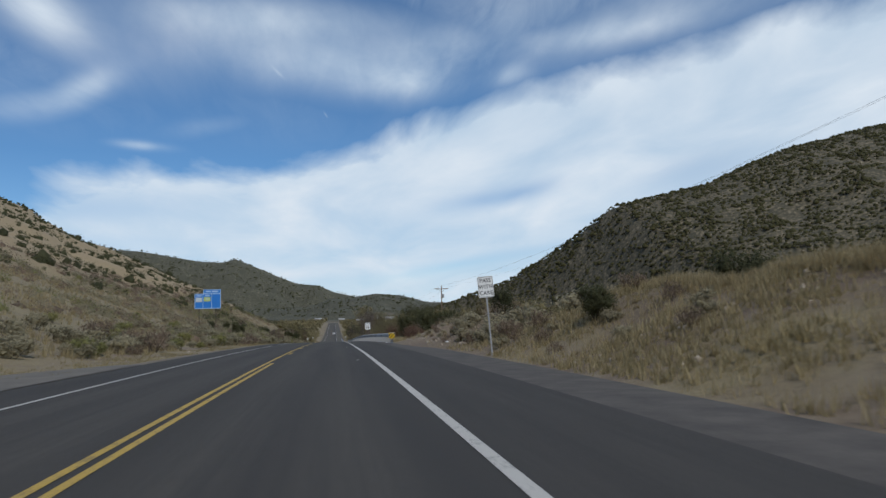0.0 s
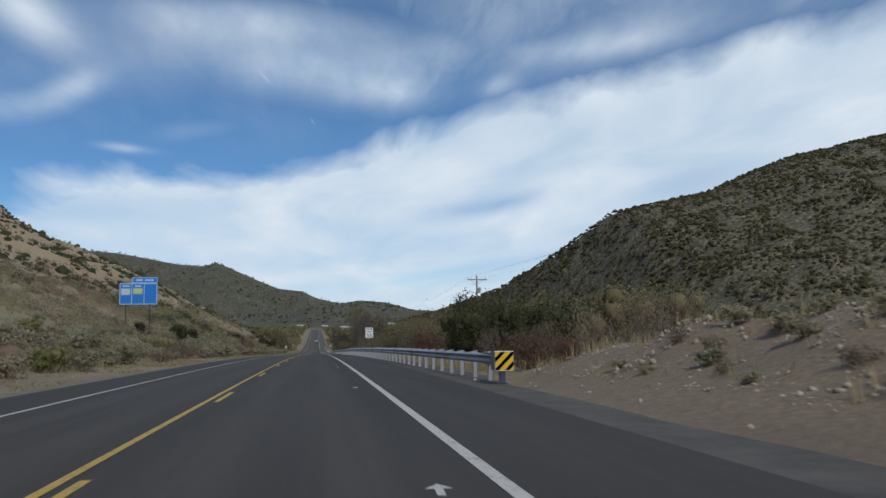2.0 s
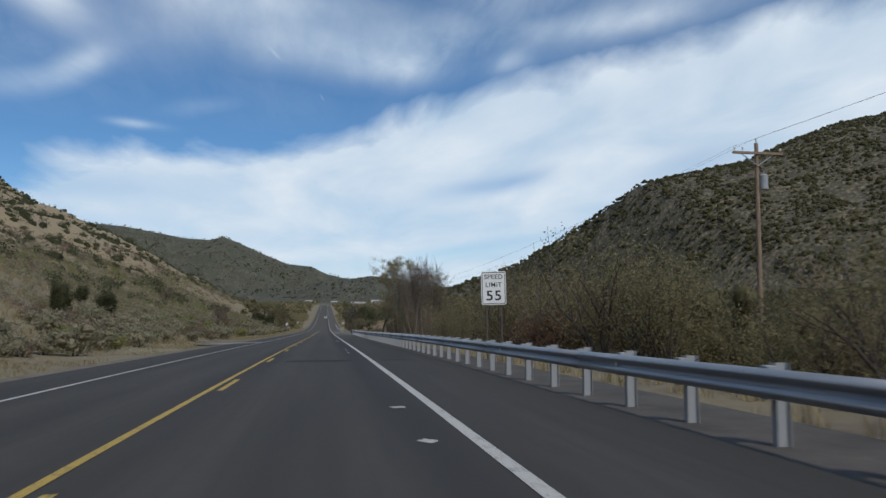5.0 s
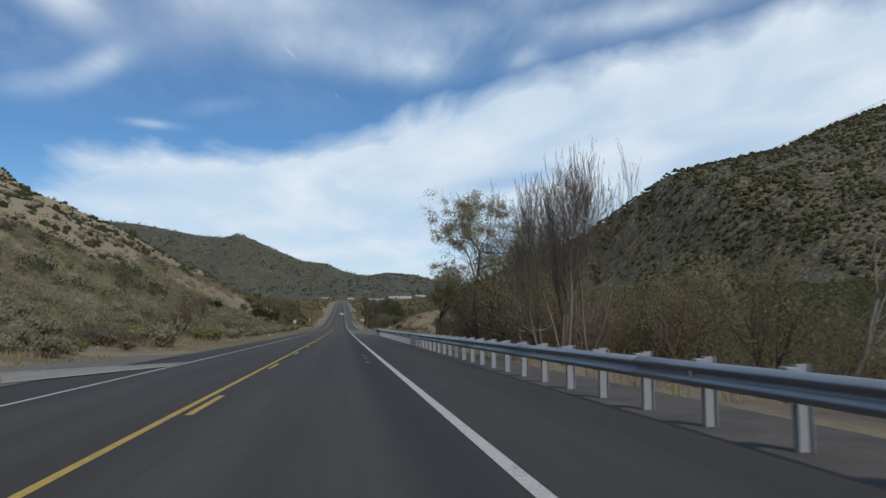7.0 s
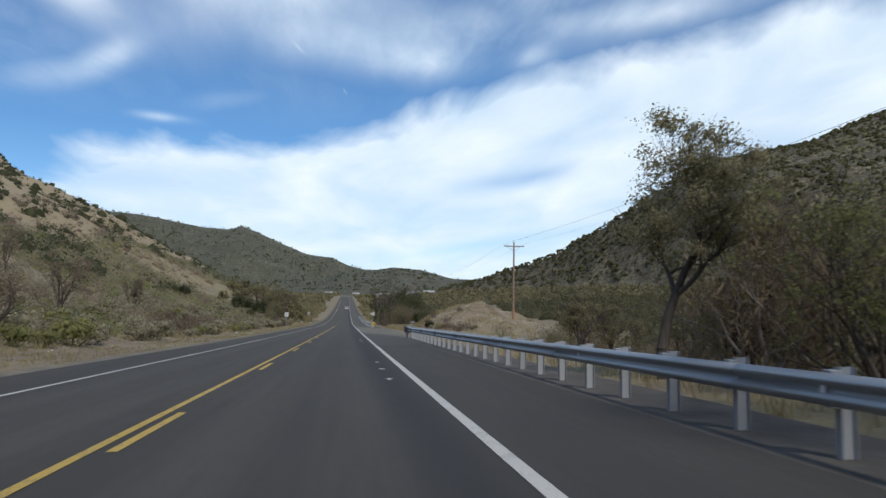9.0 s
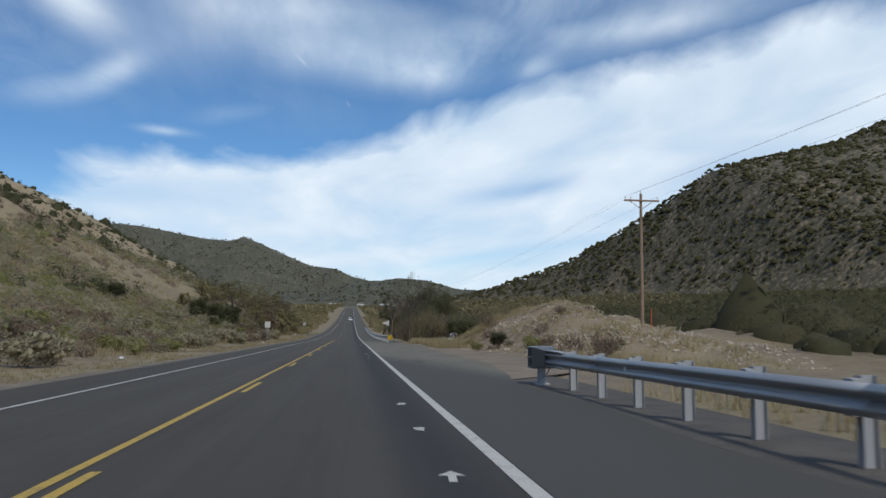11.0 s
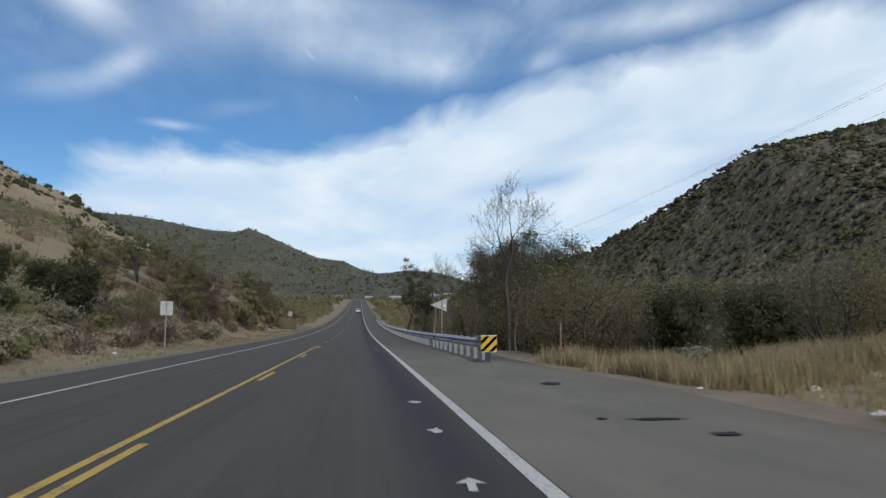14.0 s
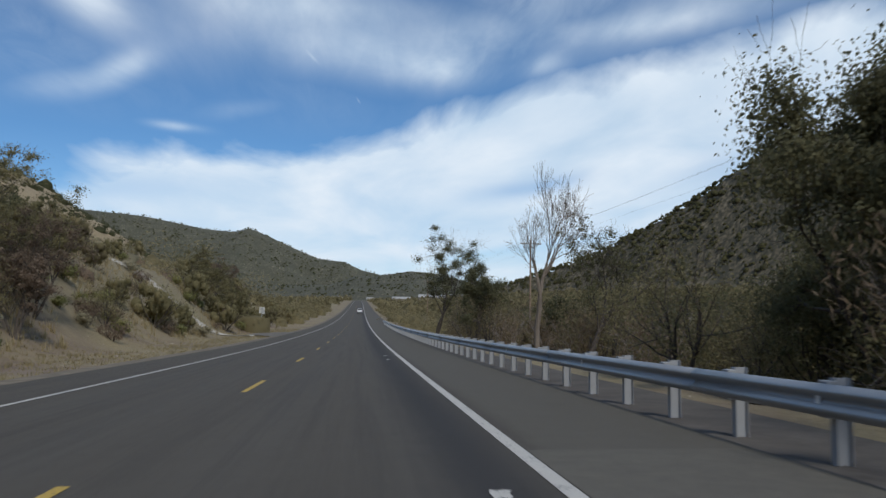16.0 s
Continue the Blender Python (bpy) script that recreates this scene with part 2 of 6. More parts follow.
def ground_material():
    """Dry earth, straw grass, sage litter and stones."""
    m, nt, b = material("dry_ground", 0.95)
    o = coords(nt)
    huge, large, mid = noise_tex(nt, o, 0.012, 5, 0.6), noise_tex(nt, o, 0.11, 6, 0.65, 0.4), noise_tex(nt, o, 0.9, 6, 0.65)
    fine, grit = noise_tex(nt, o, 7.0, 6, 0.7), noise_tex(nt, o, 40.0, 3, 0.6)
    sep = nt.nodes.new("ShaderNodeSeparateXYZ")
    nt.links.new(o, sep.inputs[0])
    x, y = sep.outputs[0], sep.outputs[1]
    earth = ramp(nt, mid, [(0.3, (0.135, 0.095, 0.064)), (0.55, (0.225, 0.165, 0.115)), (0.75, (0.30, 0.235, 0.172))])
    straw = ramp(nt, fine, [(0.3, (0.20, 0.158, 0.080)), (0.7, (0.36, 0.288, 0.156))])
    green = ramp(nt, fine, [(0.3, (0.180, 0.155, 0.082)), (0.7, (0.305, 0.262, 0.146))])
    tan = ramp(nt, fine, [(0.3, (0.265, 0.198, 0.107)), (0.7, (0.41, 0.322, 0.193))])
    base = mixc(nt, ramp(nt, large, [(0.38, (0, 0, 0)), (0.58, (1, 1, 1))]), earth, straw)
    base = mixc(nt, ramp(nt, calc(nt, "ADD", calc(nt, "MULTIPLY", huge, 0.6), calc(nt, "MULTIPLY", mid, 0.4)), [(0.46, (0, 0, 0)), (0.62, (0.55, 0.55, 0.55))]), base, green)
    # the hillside to the left is bare and tan higher up
    high = calc(nt, "MULTIPLY_ADD", calc(nt, "ADD", calc(nt, "MULTIPLY", x, -1.0), calc(nt, "MULTIPLY", large, 40.0)), 0.02, -0.85, clamp=True)
    bank = calc(nt, "MULTIPLY", calc(nt, "MULTIPLY_ADD", x, -0.3, -3.0, clamp=True), calc(nt, "SUBTRACT", 1.0, high))
    base = mixc(nt, calc(nt, "MULTIPLY", bank, 0.38), base, green)
    base = mixc(nt, high, base, tan)
    # the hills ahead and to the right carry low scrub between the junipers
    speck = calc(nt, "ADD", calc(nt, "MULTIPLY", noise_tex(nt, o, 0.26, 3, 0.55), 0.75), calc(nt, "MULTIPLY", noise_tex(nt, o, 0.03, 4, 0.6), 0.25))
    near_scrub = ramp(nt, speck, [(0.40, (0.045, 0.045, 0.026)), (0.50, (0.093, 0.080, 0.045)), (0.58, (0.162, 0.132, 0.079)), (0.68, (0.30, 0.245, 0.155))])
    far_scrub = ramp(nt, speck, [(0.44, (0.052, 0.056, 0.033)), (0.55, (0.080, 0.079, 0.046)), (0.62, (0.17, 0.152, 0.098)), (0.72, (0.33, 0.29, 0.21))])
    scrub = mixc(nt, calc(nt, "MULTIPLY_ADD", y, 0.006, -8.4, clamp=True), near_scrub, far_scrub)
    hills = calc(nt, "MAXIMUM", calc(nt, "MULTIPLY_ADD", x, 0.05, -1.1, clamp=True), calc(nt, "MULTIPLY", calc(nt, "MULTIPLY_ADD", y, 0.004, -4.4, clamp=True), calc(nt, "MULTIPLY_ADD", calc(nt, "ADD", y, calc(nt, "MULTIPLY", x, 1.9)), 0.01, -4.6, clamp=True)))
    base = mixc(nt, hills, base, scrub)

    def spot(cx, cy, rx, ry):
        p, q = calc(nt, "DIVIDE", calc(nt, "SUBTRACT", x, cx), rx), calc(nt, "DIVIDE", calc(nt, "SUBTRACT", y, cy), ry)
        r = calc(nt, "ADD", calc(nt, "MULTIPLY", p, p), calc(nt, "MULTIPLY", q, q))
        return calc(nt, "MULTIPLY_ADD", calc(nt, "ADD", r, calc(nt, "MULTIPLY", mid, 0.9)), -2.2, 3.6, clamp=True)

    # broken rock of the mound, red dirt of the cut banks
    rubble = ramp(nt, fine, [(0.3, (0.170, 0.118, 0.072)), (0.55, (0.31, 0.230, 0.148)), (0.8, (0.43, 0.345, 0.242))])
    base = mixc(nt, calc(nt, "MULTIPLY", spot(15.5, 272, 6.5, 16), 0.85), base, rubble)
    base = mixc(nt, calc(nt, "MULTIPLY", spot(18.0, 284, 5.5, 10), 0.85), base, rubble)
    dirt = ramp(nt, fine, [(0.3, (0.110, 0.075, 0.053)), (0.7, (0.215, 0.155, 0.112))])
    base = mixc(nt, calc(nt, "MULTIPLY", spot(12.0, 46, 5.5, 24), 0.7), base, dirt)
    base = mixc(nt, calc(nt, "MULTIPLY", spot(11.5, 53, 4.0, 11), 0.5), base, rubble)
    base = mixc(nt, calc(nt, "MULTIPLY", spot(15.5, 16, 4.5, 12), 0.5), base, dirt)
    base = mixc(nt, calc(nt, "MULTIPLY", spot(-24, 188, 6, 15), 0.55), base, dirt)
    base = mixc(nt, calc(nt, "MULTIPLY", spot(-10.8, 321, 2.4, 10), 0.7), base, rubble)
    base = mixc(nt, calc(nt, "MULTIPLY", grit, 0.35), base, (0.11, 0.09, 0.07))
    nt.links.new(base, b.inputs["Base Color"])
    bump(nt, b, calc(nt, "ADD", calc(nt, "MULTIPLY", fine, 0.7), calc(nt, "MULTIPLY", grit, 0.3)), 0.7, 0.08)
    return m


def asphalt_material():
    """Dark worn asphalt: wheel tracks, a tarry seam along the edge line, grey shoulder."""
    m, nt, b = material("asphalt", 0.9)
    o = coords(nt)
    sep = nt.nodes.new("ShaderNodeSeparateXYZ")
    nt.links.new(o, sep.inputs[0])
    x = sep.outputs[0]
    y = sep.outputs[1]
    big = noise_tex(nt, stretched(nt, o, 1.0, 0.06, 1.0), 0.7, 5, 0.6)
    mid = noise_tex(nt, o, 2.2, 6, 0.65)
    grit = noise_tex(nt, o, 90.0, 2, 0.6)
    wob = calc(nt, "ADD", x, calc(nt, "MULTIPLY", calc(nt, "SUBTRACT", mid, 0.5), 0.25))

    def track(at, wide):
        d = calc(nt, "DIVIDE", calc(nt, "SUBTRACT", wob, at), wide)
        return calc(nt, "EXPONENT", calc(nt, "MULTIPLY", calc(nt, "MULTIPLY", d, d), -1.0))

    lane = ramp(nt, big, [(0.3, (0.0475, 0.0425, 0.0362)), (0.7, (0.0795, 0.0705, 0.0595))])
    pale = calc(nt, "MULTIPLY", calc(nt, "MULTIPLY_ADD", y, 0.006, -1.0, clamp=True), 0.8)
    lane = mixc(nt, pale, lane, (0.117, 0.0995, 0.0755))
    worn = calc(nt, "ADD", calc(nt, "ADD", track(0.95, 0.45), track(2.55, 0.4)), calc(nt, "ADD", track(-0.9, 0.45), track(-2.4, 0.4)))
    col = mixc(nt, calc(nt, "MULTIPLY", worn, 0.42), lane, (0.115, 0.1025, 0.084))
    late = calc(nt, "MULTIPLY_ADD", y, 0.07, -17.8, clamp=True)
    streak = noise_tex(nt, stretched(nt, o, 1.0, 0.018, 1.0), 4.5, 5, 0.7)
    col = mixc(nt, calc(nt, "MULTIPLY_ADD", streak, 1.6, -0.72, clamp=True), col, (0.0375, 0.034, 0.0305))
    tar = calc(nt, "MULTIPLY", track(3.12, 0.46), calc(nt, "MULTIPLY_ADD", calc(nt, "MULTIPLY_ADD", y, 0.01, -0.6, clamp=True), 0.68, 0.14))
    col = mixc(nt, tar, col, (0.032, 0.0305, 0.031))
    # the far part's shoulder is older and paler
    shoulder = calc(nt, "MULTIPLY", calc(nt, "MULTIPLY_ADD", wob, 4.0, -15.2, clamp=True), late)
    col = mixc(nt, calc(nt, "MULTIPLY", shoulder, 0.85), col, ramp(nt, mid, [(0.3, (0.116, 0.104, 0.082)), (0.7, (0.152, 0.136, 0.106))]))
    col = mixc(nt, calc(nt, "MULTIPLY", calc(nt, "SUBTRACT", mid, 0.35, clamp=True), 0.5), col, (0.046, 0.044, 0.041))
    col = mixc(nt, calc(nt, "MULTIPLY", grit, 0.45), col, (0.035, 0.035, 0.035))
    nt.links.new(col, b.inputs["Base Color"])
    b.inputs["Specular IOR Level"].default_value = 0.3
    bump(nt, b, grit, 0.5, 0.01)
    return m


def paint_material(name, colour, worn):
    """Road paint that has flaked over the stones."""
    m, nt, b = material(name, 0.7)
    o = coords(nt)
    f1, f2 = noise_tex(nt, o, 3.0, 5, 0.65), noise_tex(nt, o, 30.0, 4, 0.7)
    mask = ramp(nt, calc(nt, "ADD", calc(nt, "MULTIPLY", f1, 0.4), calc(nt, "MULTIPLY", f2, 0.6)), [(worn, (0, 0, 0)), (worn + 0.08, (1, 1, 1))])
    pale = mixc(nt, f1, colour, tuple(c * 0.75 for c in colour))
    nt.links.new(mixc(nt, mask, tuple(c * 0.35 + 0.03 for c in colour), pale), b.inputs["Base Color"])
    bump(nt, b, f2, 0.2, 0.005)
    return m


def steel_material(name, colour, rough=0.5, metal=0.75):
    """Galvanised steel gone dull."""
    m, nt, b = material(name, rough, metal)
    o = coords(nt)
    f1, f2 = noise_tex(nt, stretched(nt, o, 1, 0.3, 1), 2.5, 5), noise_tex(nt, o, 35, 4)
    nt.links.new(mixc(nt, f1, colour, tuple(c * 0.7 for c in colour)), b.inputs["Base Color"])
    nt.links.new(calc(nt, "MULTIPLY_ADD", f2, 0.3, rough - 0.15), b.inputs["Roughness"])
    bump(nt, b, f2, 0.1, 0.004)
    return m


def wood_material(name, a, b_):
    m, nt, b = material(name, 0.9)
    o = coords(nt)
    f = noise_tex(nt, stretched(nt, o, 14, 14, 0.9), 2.0, 6, 0.65)
    nt.links.new(ramp(nt, f, [(0.3, a), (0.7, b_)]), b.inputs["Base Color"])
    bump(nt, b, f, 0.5, 0.02)
    return m


M_GROUND = ground_material()
M_ASPHALT = asphalt_material()
M_WHITE_LINE = paint_material("white_road_paint", (0.60, 0.57, 0.51), 0.40)
M_YELLOW_LINE = paint_material("yellow_road_paint", (0.58, 0.38, 0.065), 0.41)
M_GRAVEL = plain("grey_gravel", (0.090, 0.078, 0.066), 0.95, 0.0, 0.35, 1.2)
M_VERGE = plain("tan_verge_dirt", (0.175, 0.142, 0.100), 0.97, 0.0, 0.35, 1.6)
M_RAIL = steel_material("galvanised_rail", (0.42, 0.435, 0.45), 0.46, 0.55)
M_POST = steel_material("galvanised_post", (0.40, 0.41, 0.42), 0.7, 0.1)
M_SIGN_WHITE = plain("white_sign_sheeting", (0.78, 0.78, 0.76), 0.45, 0, 0.04)
M_SIGN_BACK = plain("bare_aluminium_back", (0.58, 0.56, 0.50), 0.5, 0.15, 0.08)
M_BLACK = plain("black_sign_ink", (0.018, 0.018, 0.02), 0.5)
M_SIGN_YELLOW = plain("yellow_sign_sheeting", (0.75, 0.47, 0.02), 0.5, 0, 0.06)
M_SIGN_BLUE = plain("blue_sign_sheeting", (0.020, 0.19, 0.60), 0.5, 0, 0.06)
M_SIGN_EDGE = plain("blue_white_border", (0.45, 0.62, 0.80), 0.5, 0, 0.06)
M_WOOD = wood_material("weathered_pole", (0.16, 0.10, 0.065), (0.36, 0.27, 0.19))
M_BARK = wood_material("dark_bark", (0.045, 0.036, 0.029), (0.115, 0.094, 0.076))
M_BARE = wood_material("pale_bare_wood", (0.17, 0.14, 0.12), (0.34, 0.29, 0.25))
M_ROCK = plain("pale_rock", (0.41, 0.345, 0.27), 0.95, 0, 0.4, 2.5)
M_WIRE = plain("wire", (0.05, 0.05, 0.05), 0.6)
M_GREYWOOD = wood_material("grey_bare_wood", (0.130, 0.104, 0.080), (0.250, 0.205, 0.162))
L_JUNIPER = leafy("juniper_leaves", (0.052, 0.056, 0.028), (0.087, 0.091, 0.045), (0.141, 0.139, 0.069))
L_SAGE = leafy("sage_leaves", (0.220, 0.198, 0.124), (0.345, 0.307, 0.200), (0.489, 0.434, 0.293))
L_GREEN = leafy("rabbitbrush_leaves", (0.158, 0.160, 0.063), (0.251, 0.249, 0.100), (0.397, 0.359, 0.146))
L_BROWN = leafy("dry_twigs", (0.134, 0.099, 0.070), (0.220, 0.164, 0.118), (0.347, 0.259, 0.186))
L_DRYWOOD = leafy("bare_brown_twigs", (0.161, 0.120, 0.078), (0.251, 0.187, 0.123), (0.364, 0.274, 0.185))
L_RED = leafy("reddish_twigs", (0.120, 0.074, 0.050), (0.190, 0.115, 0.078), (0.265, 0.172, 0.120))
L_STRAW = leafy("straw_grass", (0.252, 0.197, 0.101), (0.403, 0.322, 0.178), (0.552, 0.463, 0.272))
L_AUTUMN = leafy("fading_leaves", (0.174, 0.158, 0.085), (0.287, 0.253, 0.143), (0.445, 0.380, 0.217))
L_THICKET = leafy("thicket_leaves", (0.141, 0.121, 0.064), (0.224, 0.190, 0.100), (0.341, 0.285, 0.153))
L_OLIVE = leafy("olive_leaves", (0.135, 0.122, 0.060), (0.218, 0.193, 0.097), (0.337, 0.286, 0.148))
L_OAK = leafy("oak_leaves", (0.076, 0.076, 0.041), (0.133, 0.128, 0.067), (0.210, 0.195, 0.103))
L_OLDGRASS = leafy("olive_dry_grass", (0.188, 0.153, 0.078), (0.300, 0.245, 0.127), (0.451, 0.372, 0.208))
L_DRAW = leafy("draw_leaves", (0.071, 0.068, 0.035), (0.113, 0.105, 0.056), (0.173, 0.155, 0.087))
L_MOUNTAIN = leafy("hill_juniper_leaves", (0.063, 0.062, 0.028), (0.099, 0.093, 0.041), (0.151, 0.139, 0.062))


# ---- the lie of the land ----
_KY = np.array([-400, -60, -20, 20, 60, 100, 140, 180, 220, 260, 300, 320, 340, 360, 380, 430, 480, 556, 640, 726, 900, 1085, 1300, 3200], float)
_KZ = np.array([-3.5, -0.55, -0.22, 0.08, -0.02, -0.32, -0.94, -1.71, -2.42, -3.08, -3.66, -3.96, -4.26, -4.48, -4.62, -4.62, -4.2, -2.9, -0.9, 1.7, 6.8, 12.0, 16.0, 60.0], float)
_TY = np.arange(-420.0, 3300.0, 2.0)
_TZ = np.convolve(np.pad(np.interp(_TY, _KY, _KZ), 10, mode="edge"), np.ones(21) / 21, mode="valid")


def road_z(y):
    return np.interp(y, _TY, _TZ)


def smooth(a, b, v):
    t = np.clip((v - a) / (b - a), 0, 1)
    return t * t * (3 - 2 * t)


def soft_plus(v, k):
    return 0.5 * (v + np.sqrt(v * v + k * k))


_rng = np.random.default_rng(5)
_WAVES = [(_rng.normal(0, 1, 2) / w, _rng.uniform(0, 6.28), w) for w in (400, 260, 170, 110, 75, 50, 34, 23, 16, 11, 7.5, 5, 3.4, 2.3) for _ in range(4)]


def rough(x, y, longest, shortest, power=1.0):
    """Unevenness made of waves between two lengths, about +-1 in size."""
    out, n = 0.0, 0.0
    for k, p, w in _WAVES:
        if shortest <= w <= longest:
            out = out + np.sin(6.28 * (k[0] * x + k[1] * y) + p) * (w / longest) ** power
            n += (w / longest) ** (2 * power)
    return out / max(0.001, math.sqrt(n))


def mound(x, y, cx, cy, rx, ry, h, p=2.0):
    return h * np.exp(-(np.abs((x - cx) / rx) ** p) - np.abs((y - cy) / ry) ** p)


# crest lines: the far hills lie across the valley
FAR_X = np.array([-1500, -1000, -710, -560, -405, -330, -290, -235, -171, -107, -44, 5, 69, 200, 500, 1500], float)
FAR_Z = np.array([330, 300, 268, 255, 224, 218, 229, 205, 176, 150, 144, 122, 107, 80, 60, 60], float)
LOW_X = np.array([-1500, -60, -8, 54, 104, 168, 232, 310, 420, 1500], float)
LOW_Z = np.array([40, 60, 78, 82, 90, 84, 66, 63, 60, 60], float)
RIGHT_X = np.array([106, 203, 273, 336, 381, 493, 563, 616, 748, 968, 1408], float)
RIGHT_Y = np.array([1451, 1319, 1187, 1082, 998, 950, 950, 967, 967, 923, 879], float)
RIGHT_Z = np.array([18, 45, 72, 117, 159.5, 180.5, 211, 231.5, 264, 290, 299], float)


def ground_z(x, y):
    x, y = np.asarray(x, float), np.asarray(y, float)
    zr = road_z(y)
    # left: the hillside begins beside the road and ends in a nose far ahead
    d = np.maximum(0, -x - 8.5)
    left = 0.43 * (np.sqrt(d * d + 64) - 8) + 1.3 * smooth(9, 16, -x) * smooth(300, 330, y) * smooth(480, 440, y) + 3.0 * smooth(9.5, 18, -x) * smooth(335, 362, y) * smooth(480, 440, y)
    left = left + 0.12 * smooth(2, 40, d) * np.minimum(d, 60) * rough(x, y, 110, 16) * 0.28 + 0.05 * np.minimum(d, 250) * rough(x, y, 400, 110) * 0.5 * smooth(80, 250, d)
    left = left * (1 - 0.095 * smooth(110, 300, d) + 0.065 * smooth(400, 620, d))
    ax, ay, bx, by = NOSE
    ln = math.hypot(bx - ax, by - ay)
    s = ((x - ax) * (by - ay) - (y - ay) * (bx - ax)) / ln
    left = left - NOSE_FALL * soft_plus(s, 9.0) * smooth(-15, -45, x)
    left = np.maximum(left, -1.0 + 0 * x)
    # right: banks near the start, a wooded draw behind the rails, a pull-out, a rubble mound
    d = np.maximum(0, x - 8.0)
    right = -1.6 * smooth(9.5, 18, x) * smooth(58, 85, y) * smooth(262, 235, y) - 1.8 * smooth(9, 16, x) * smooth(300, 330, y)
    right = right + 0.15 * rough(x, y, 23, 5) * smooth(7.5, 12, x)
    bank = 2.35 * smooth(7.6, 15.5, x) * smooth(46, 24, y + 0.5 * (x - 8)) + 0.15 * smooth(15, 30, x) * smooth(50, 20, y)
    bank = bank * (1 + 0.10 * rough(x, y, 16, 3.4))
    right = right + bank + mound(x, y, 13.2, 53, 4.2, 13.5, 1.5, 2.6) * (1 + 0.13 * rough(x, y, 7.5, 2.3))
    rubble = (mound(x, y, 15.0, 270, 4.0, 11, 1.75, 2.2) + mound(x, y, 18.5, 287, 5.5, 11, 2.5, 2.4) + mound(x, y, 26, 280, 9, 20, 1.2, 3)) * smooth(9.5, 13.5, x)
    right = right + rubble * (1 + 0.13 * rough(x, y, 7.5, 2.3))
    right = right + 0.06 * np.maximum(0, x - 36)
    z = zr + np.where(x < 0, left, right) - 0.10 + 0.04 * rough(x, y, 7.5, 2.3) * smooth(7, 9, np.abs(x))
    flat = smooth(8.4, 6.2, np.abs(x))
    z = z * (1 - flat) + (zr - 0.10) * flat
    # hills
    rug = rough(x, y, 170, 34)
    hx = np.clip(x, 106, 1408)
    cy, cz = np.interp(hx, RIGHT_X, RIGHT_Y), np.interp(hx, RIGHT_X, RIGHT_Z)
    near, far = np.maximum(0, cy - y), np.maximum(0, y - cy)
    hill = cz - 0.42 * (np.sqrt(near * near + 900) - 30) - 0.35 * far + 5.0 * rug * smooth(0, 150, near)
    hill = np.where(x > 106, hill, hill - 0.5 * (106 - x))
    crest = np.interp(x, FAR_X, FAR_Z)
    hill2 = crest - 0.36 * np.maximum(0, 2400 - y) - 0.2 * np.maximum(0, y - 2400) + 10 * rug * smooth(2400, 2150, y)
    crest = np.interp(x, LOW_X, LOW_Z)
    hill3 = crest - 0.17 * np.maximum(0, 1900 - y) - 0.2 * np.maximum(0, y - 1900) + 4 * rug * smooth(1900, 1750, y)
    keep = smooth(25, 90, np.abs(x)) + smooth(1120, 1250, y)
    hills = np.maximum(np.maximum(hill, hill2), hill3)
    lift = np.maximum(hills - z, 0) * np.clip(keep, 0, 1)
    return z + lift


NOSE = (-40.0, 520.0, -620.0, 1560.0)
NOSE_FALL = 0.75


def gz(x, y):
    return float(ground_z(x, y))


# ---- mesh helpers ----
def mesh_of(name, verts, faces, mat=None, smooth_=False):
    """A mesh from arrays of corners and of equal-sided faces."""
    verts, faces = np.asarray(verts, np.float32), np.asarray(faces, np.int32)
    me = bpy.data.meshes.new(name)
    me.vertices.add(len(verts))
    me.vertices.foreach_set("co", verts.ravel())
    n = faces.shape[1]
    me.loops.add(faces.size)
    me.loops.foreach_set("vertex_index", faces.ravel())
    me.polygons.add(len(faces))
    me.polygons.foreach_set("loop_start", np.arange(0, faces.size, n, dtype=np.int32))
    me.polygons.foreach_set("loop_total", np.full(len(faces), n, np.int32))
    if smooth_:
        me.polygons.foreach_set("use_smooth", np.ones(len(faces), bool))
    me.update(calc_edges=True)
    me.validate()
    if mat:
        me.materials.append(mat)
    return me


def bm_mesh(name, bm, mat, smooth_=False):
    me = bpy.data.meshes.new(name)
    if smooth_:
        for f in bm.faces:
            f.smooth = True
    bm.to_mesh(me)
    bm.free()
    if mat:
        me.materials.append(mat)
    return me


def part(name, bm, mat, parent, label=""):
    me = bm_mesh(name, bm, mat) if isinstance(bm, bmesh.types.BMesh) else bm
    ob = new(name, me)
    ob.parent = parent
    return tagged(ob, label) if label else ob


def thing(name, place, label, category, group="", kind=""):
    ob = new(name)
    ob.empty_display_size = 0.2
    ob.matrix_world = place
    return tagged(ob, label, category, group, kind)


def box(bm, x0, x1, y0, y1, z0, z1, bevel=0.0):
    r = bmesh.ops.create_cube(bm, size=1.0)
    for v in r["verts"]:
        v.co = Vector(((x0 + x1) / 2 + v.co.x * (x1 - x0), (y0 + y1) / 2 + v.co.y * (y1 - y0), (z0 + z1) / 2 + v.co.z * (z1 - z0)))
    if bevel:
        es = list({e for v in r["verts"] for e in v.link_edges})
        bmesh.ops.bevel(bm, geom=es, offset=bevel, segments=2, affect="EDGES", profile=0.6)
    return bm


def boxed(*a, bevel=0.0):
    return box(bmesh.new(), *a, bevel=bevel)


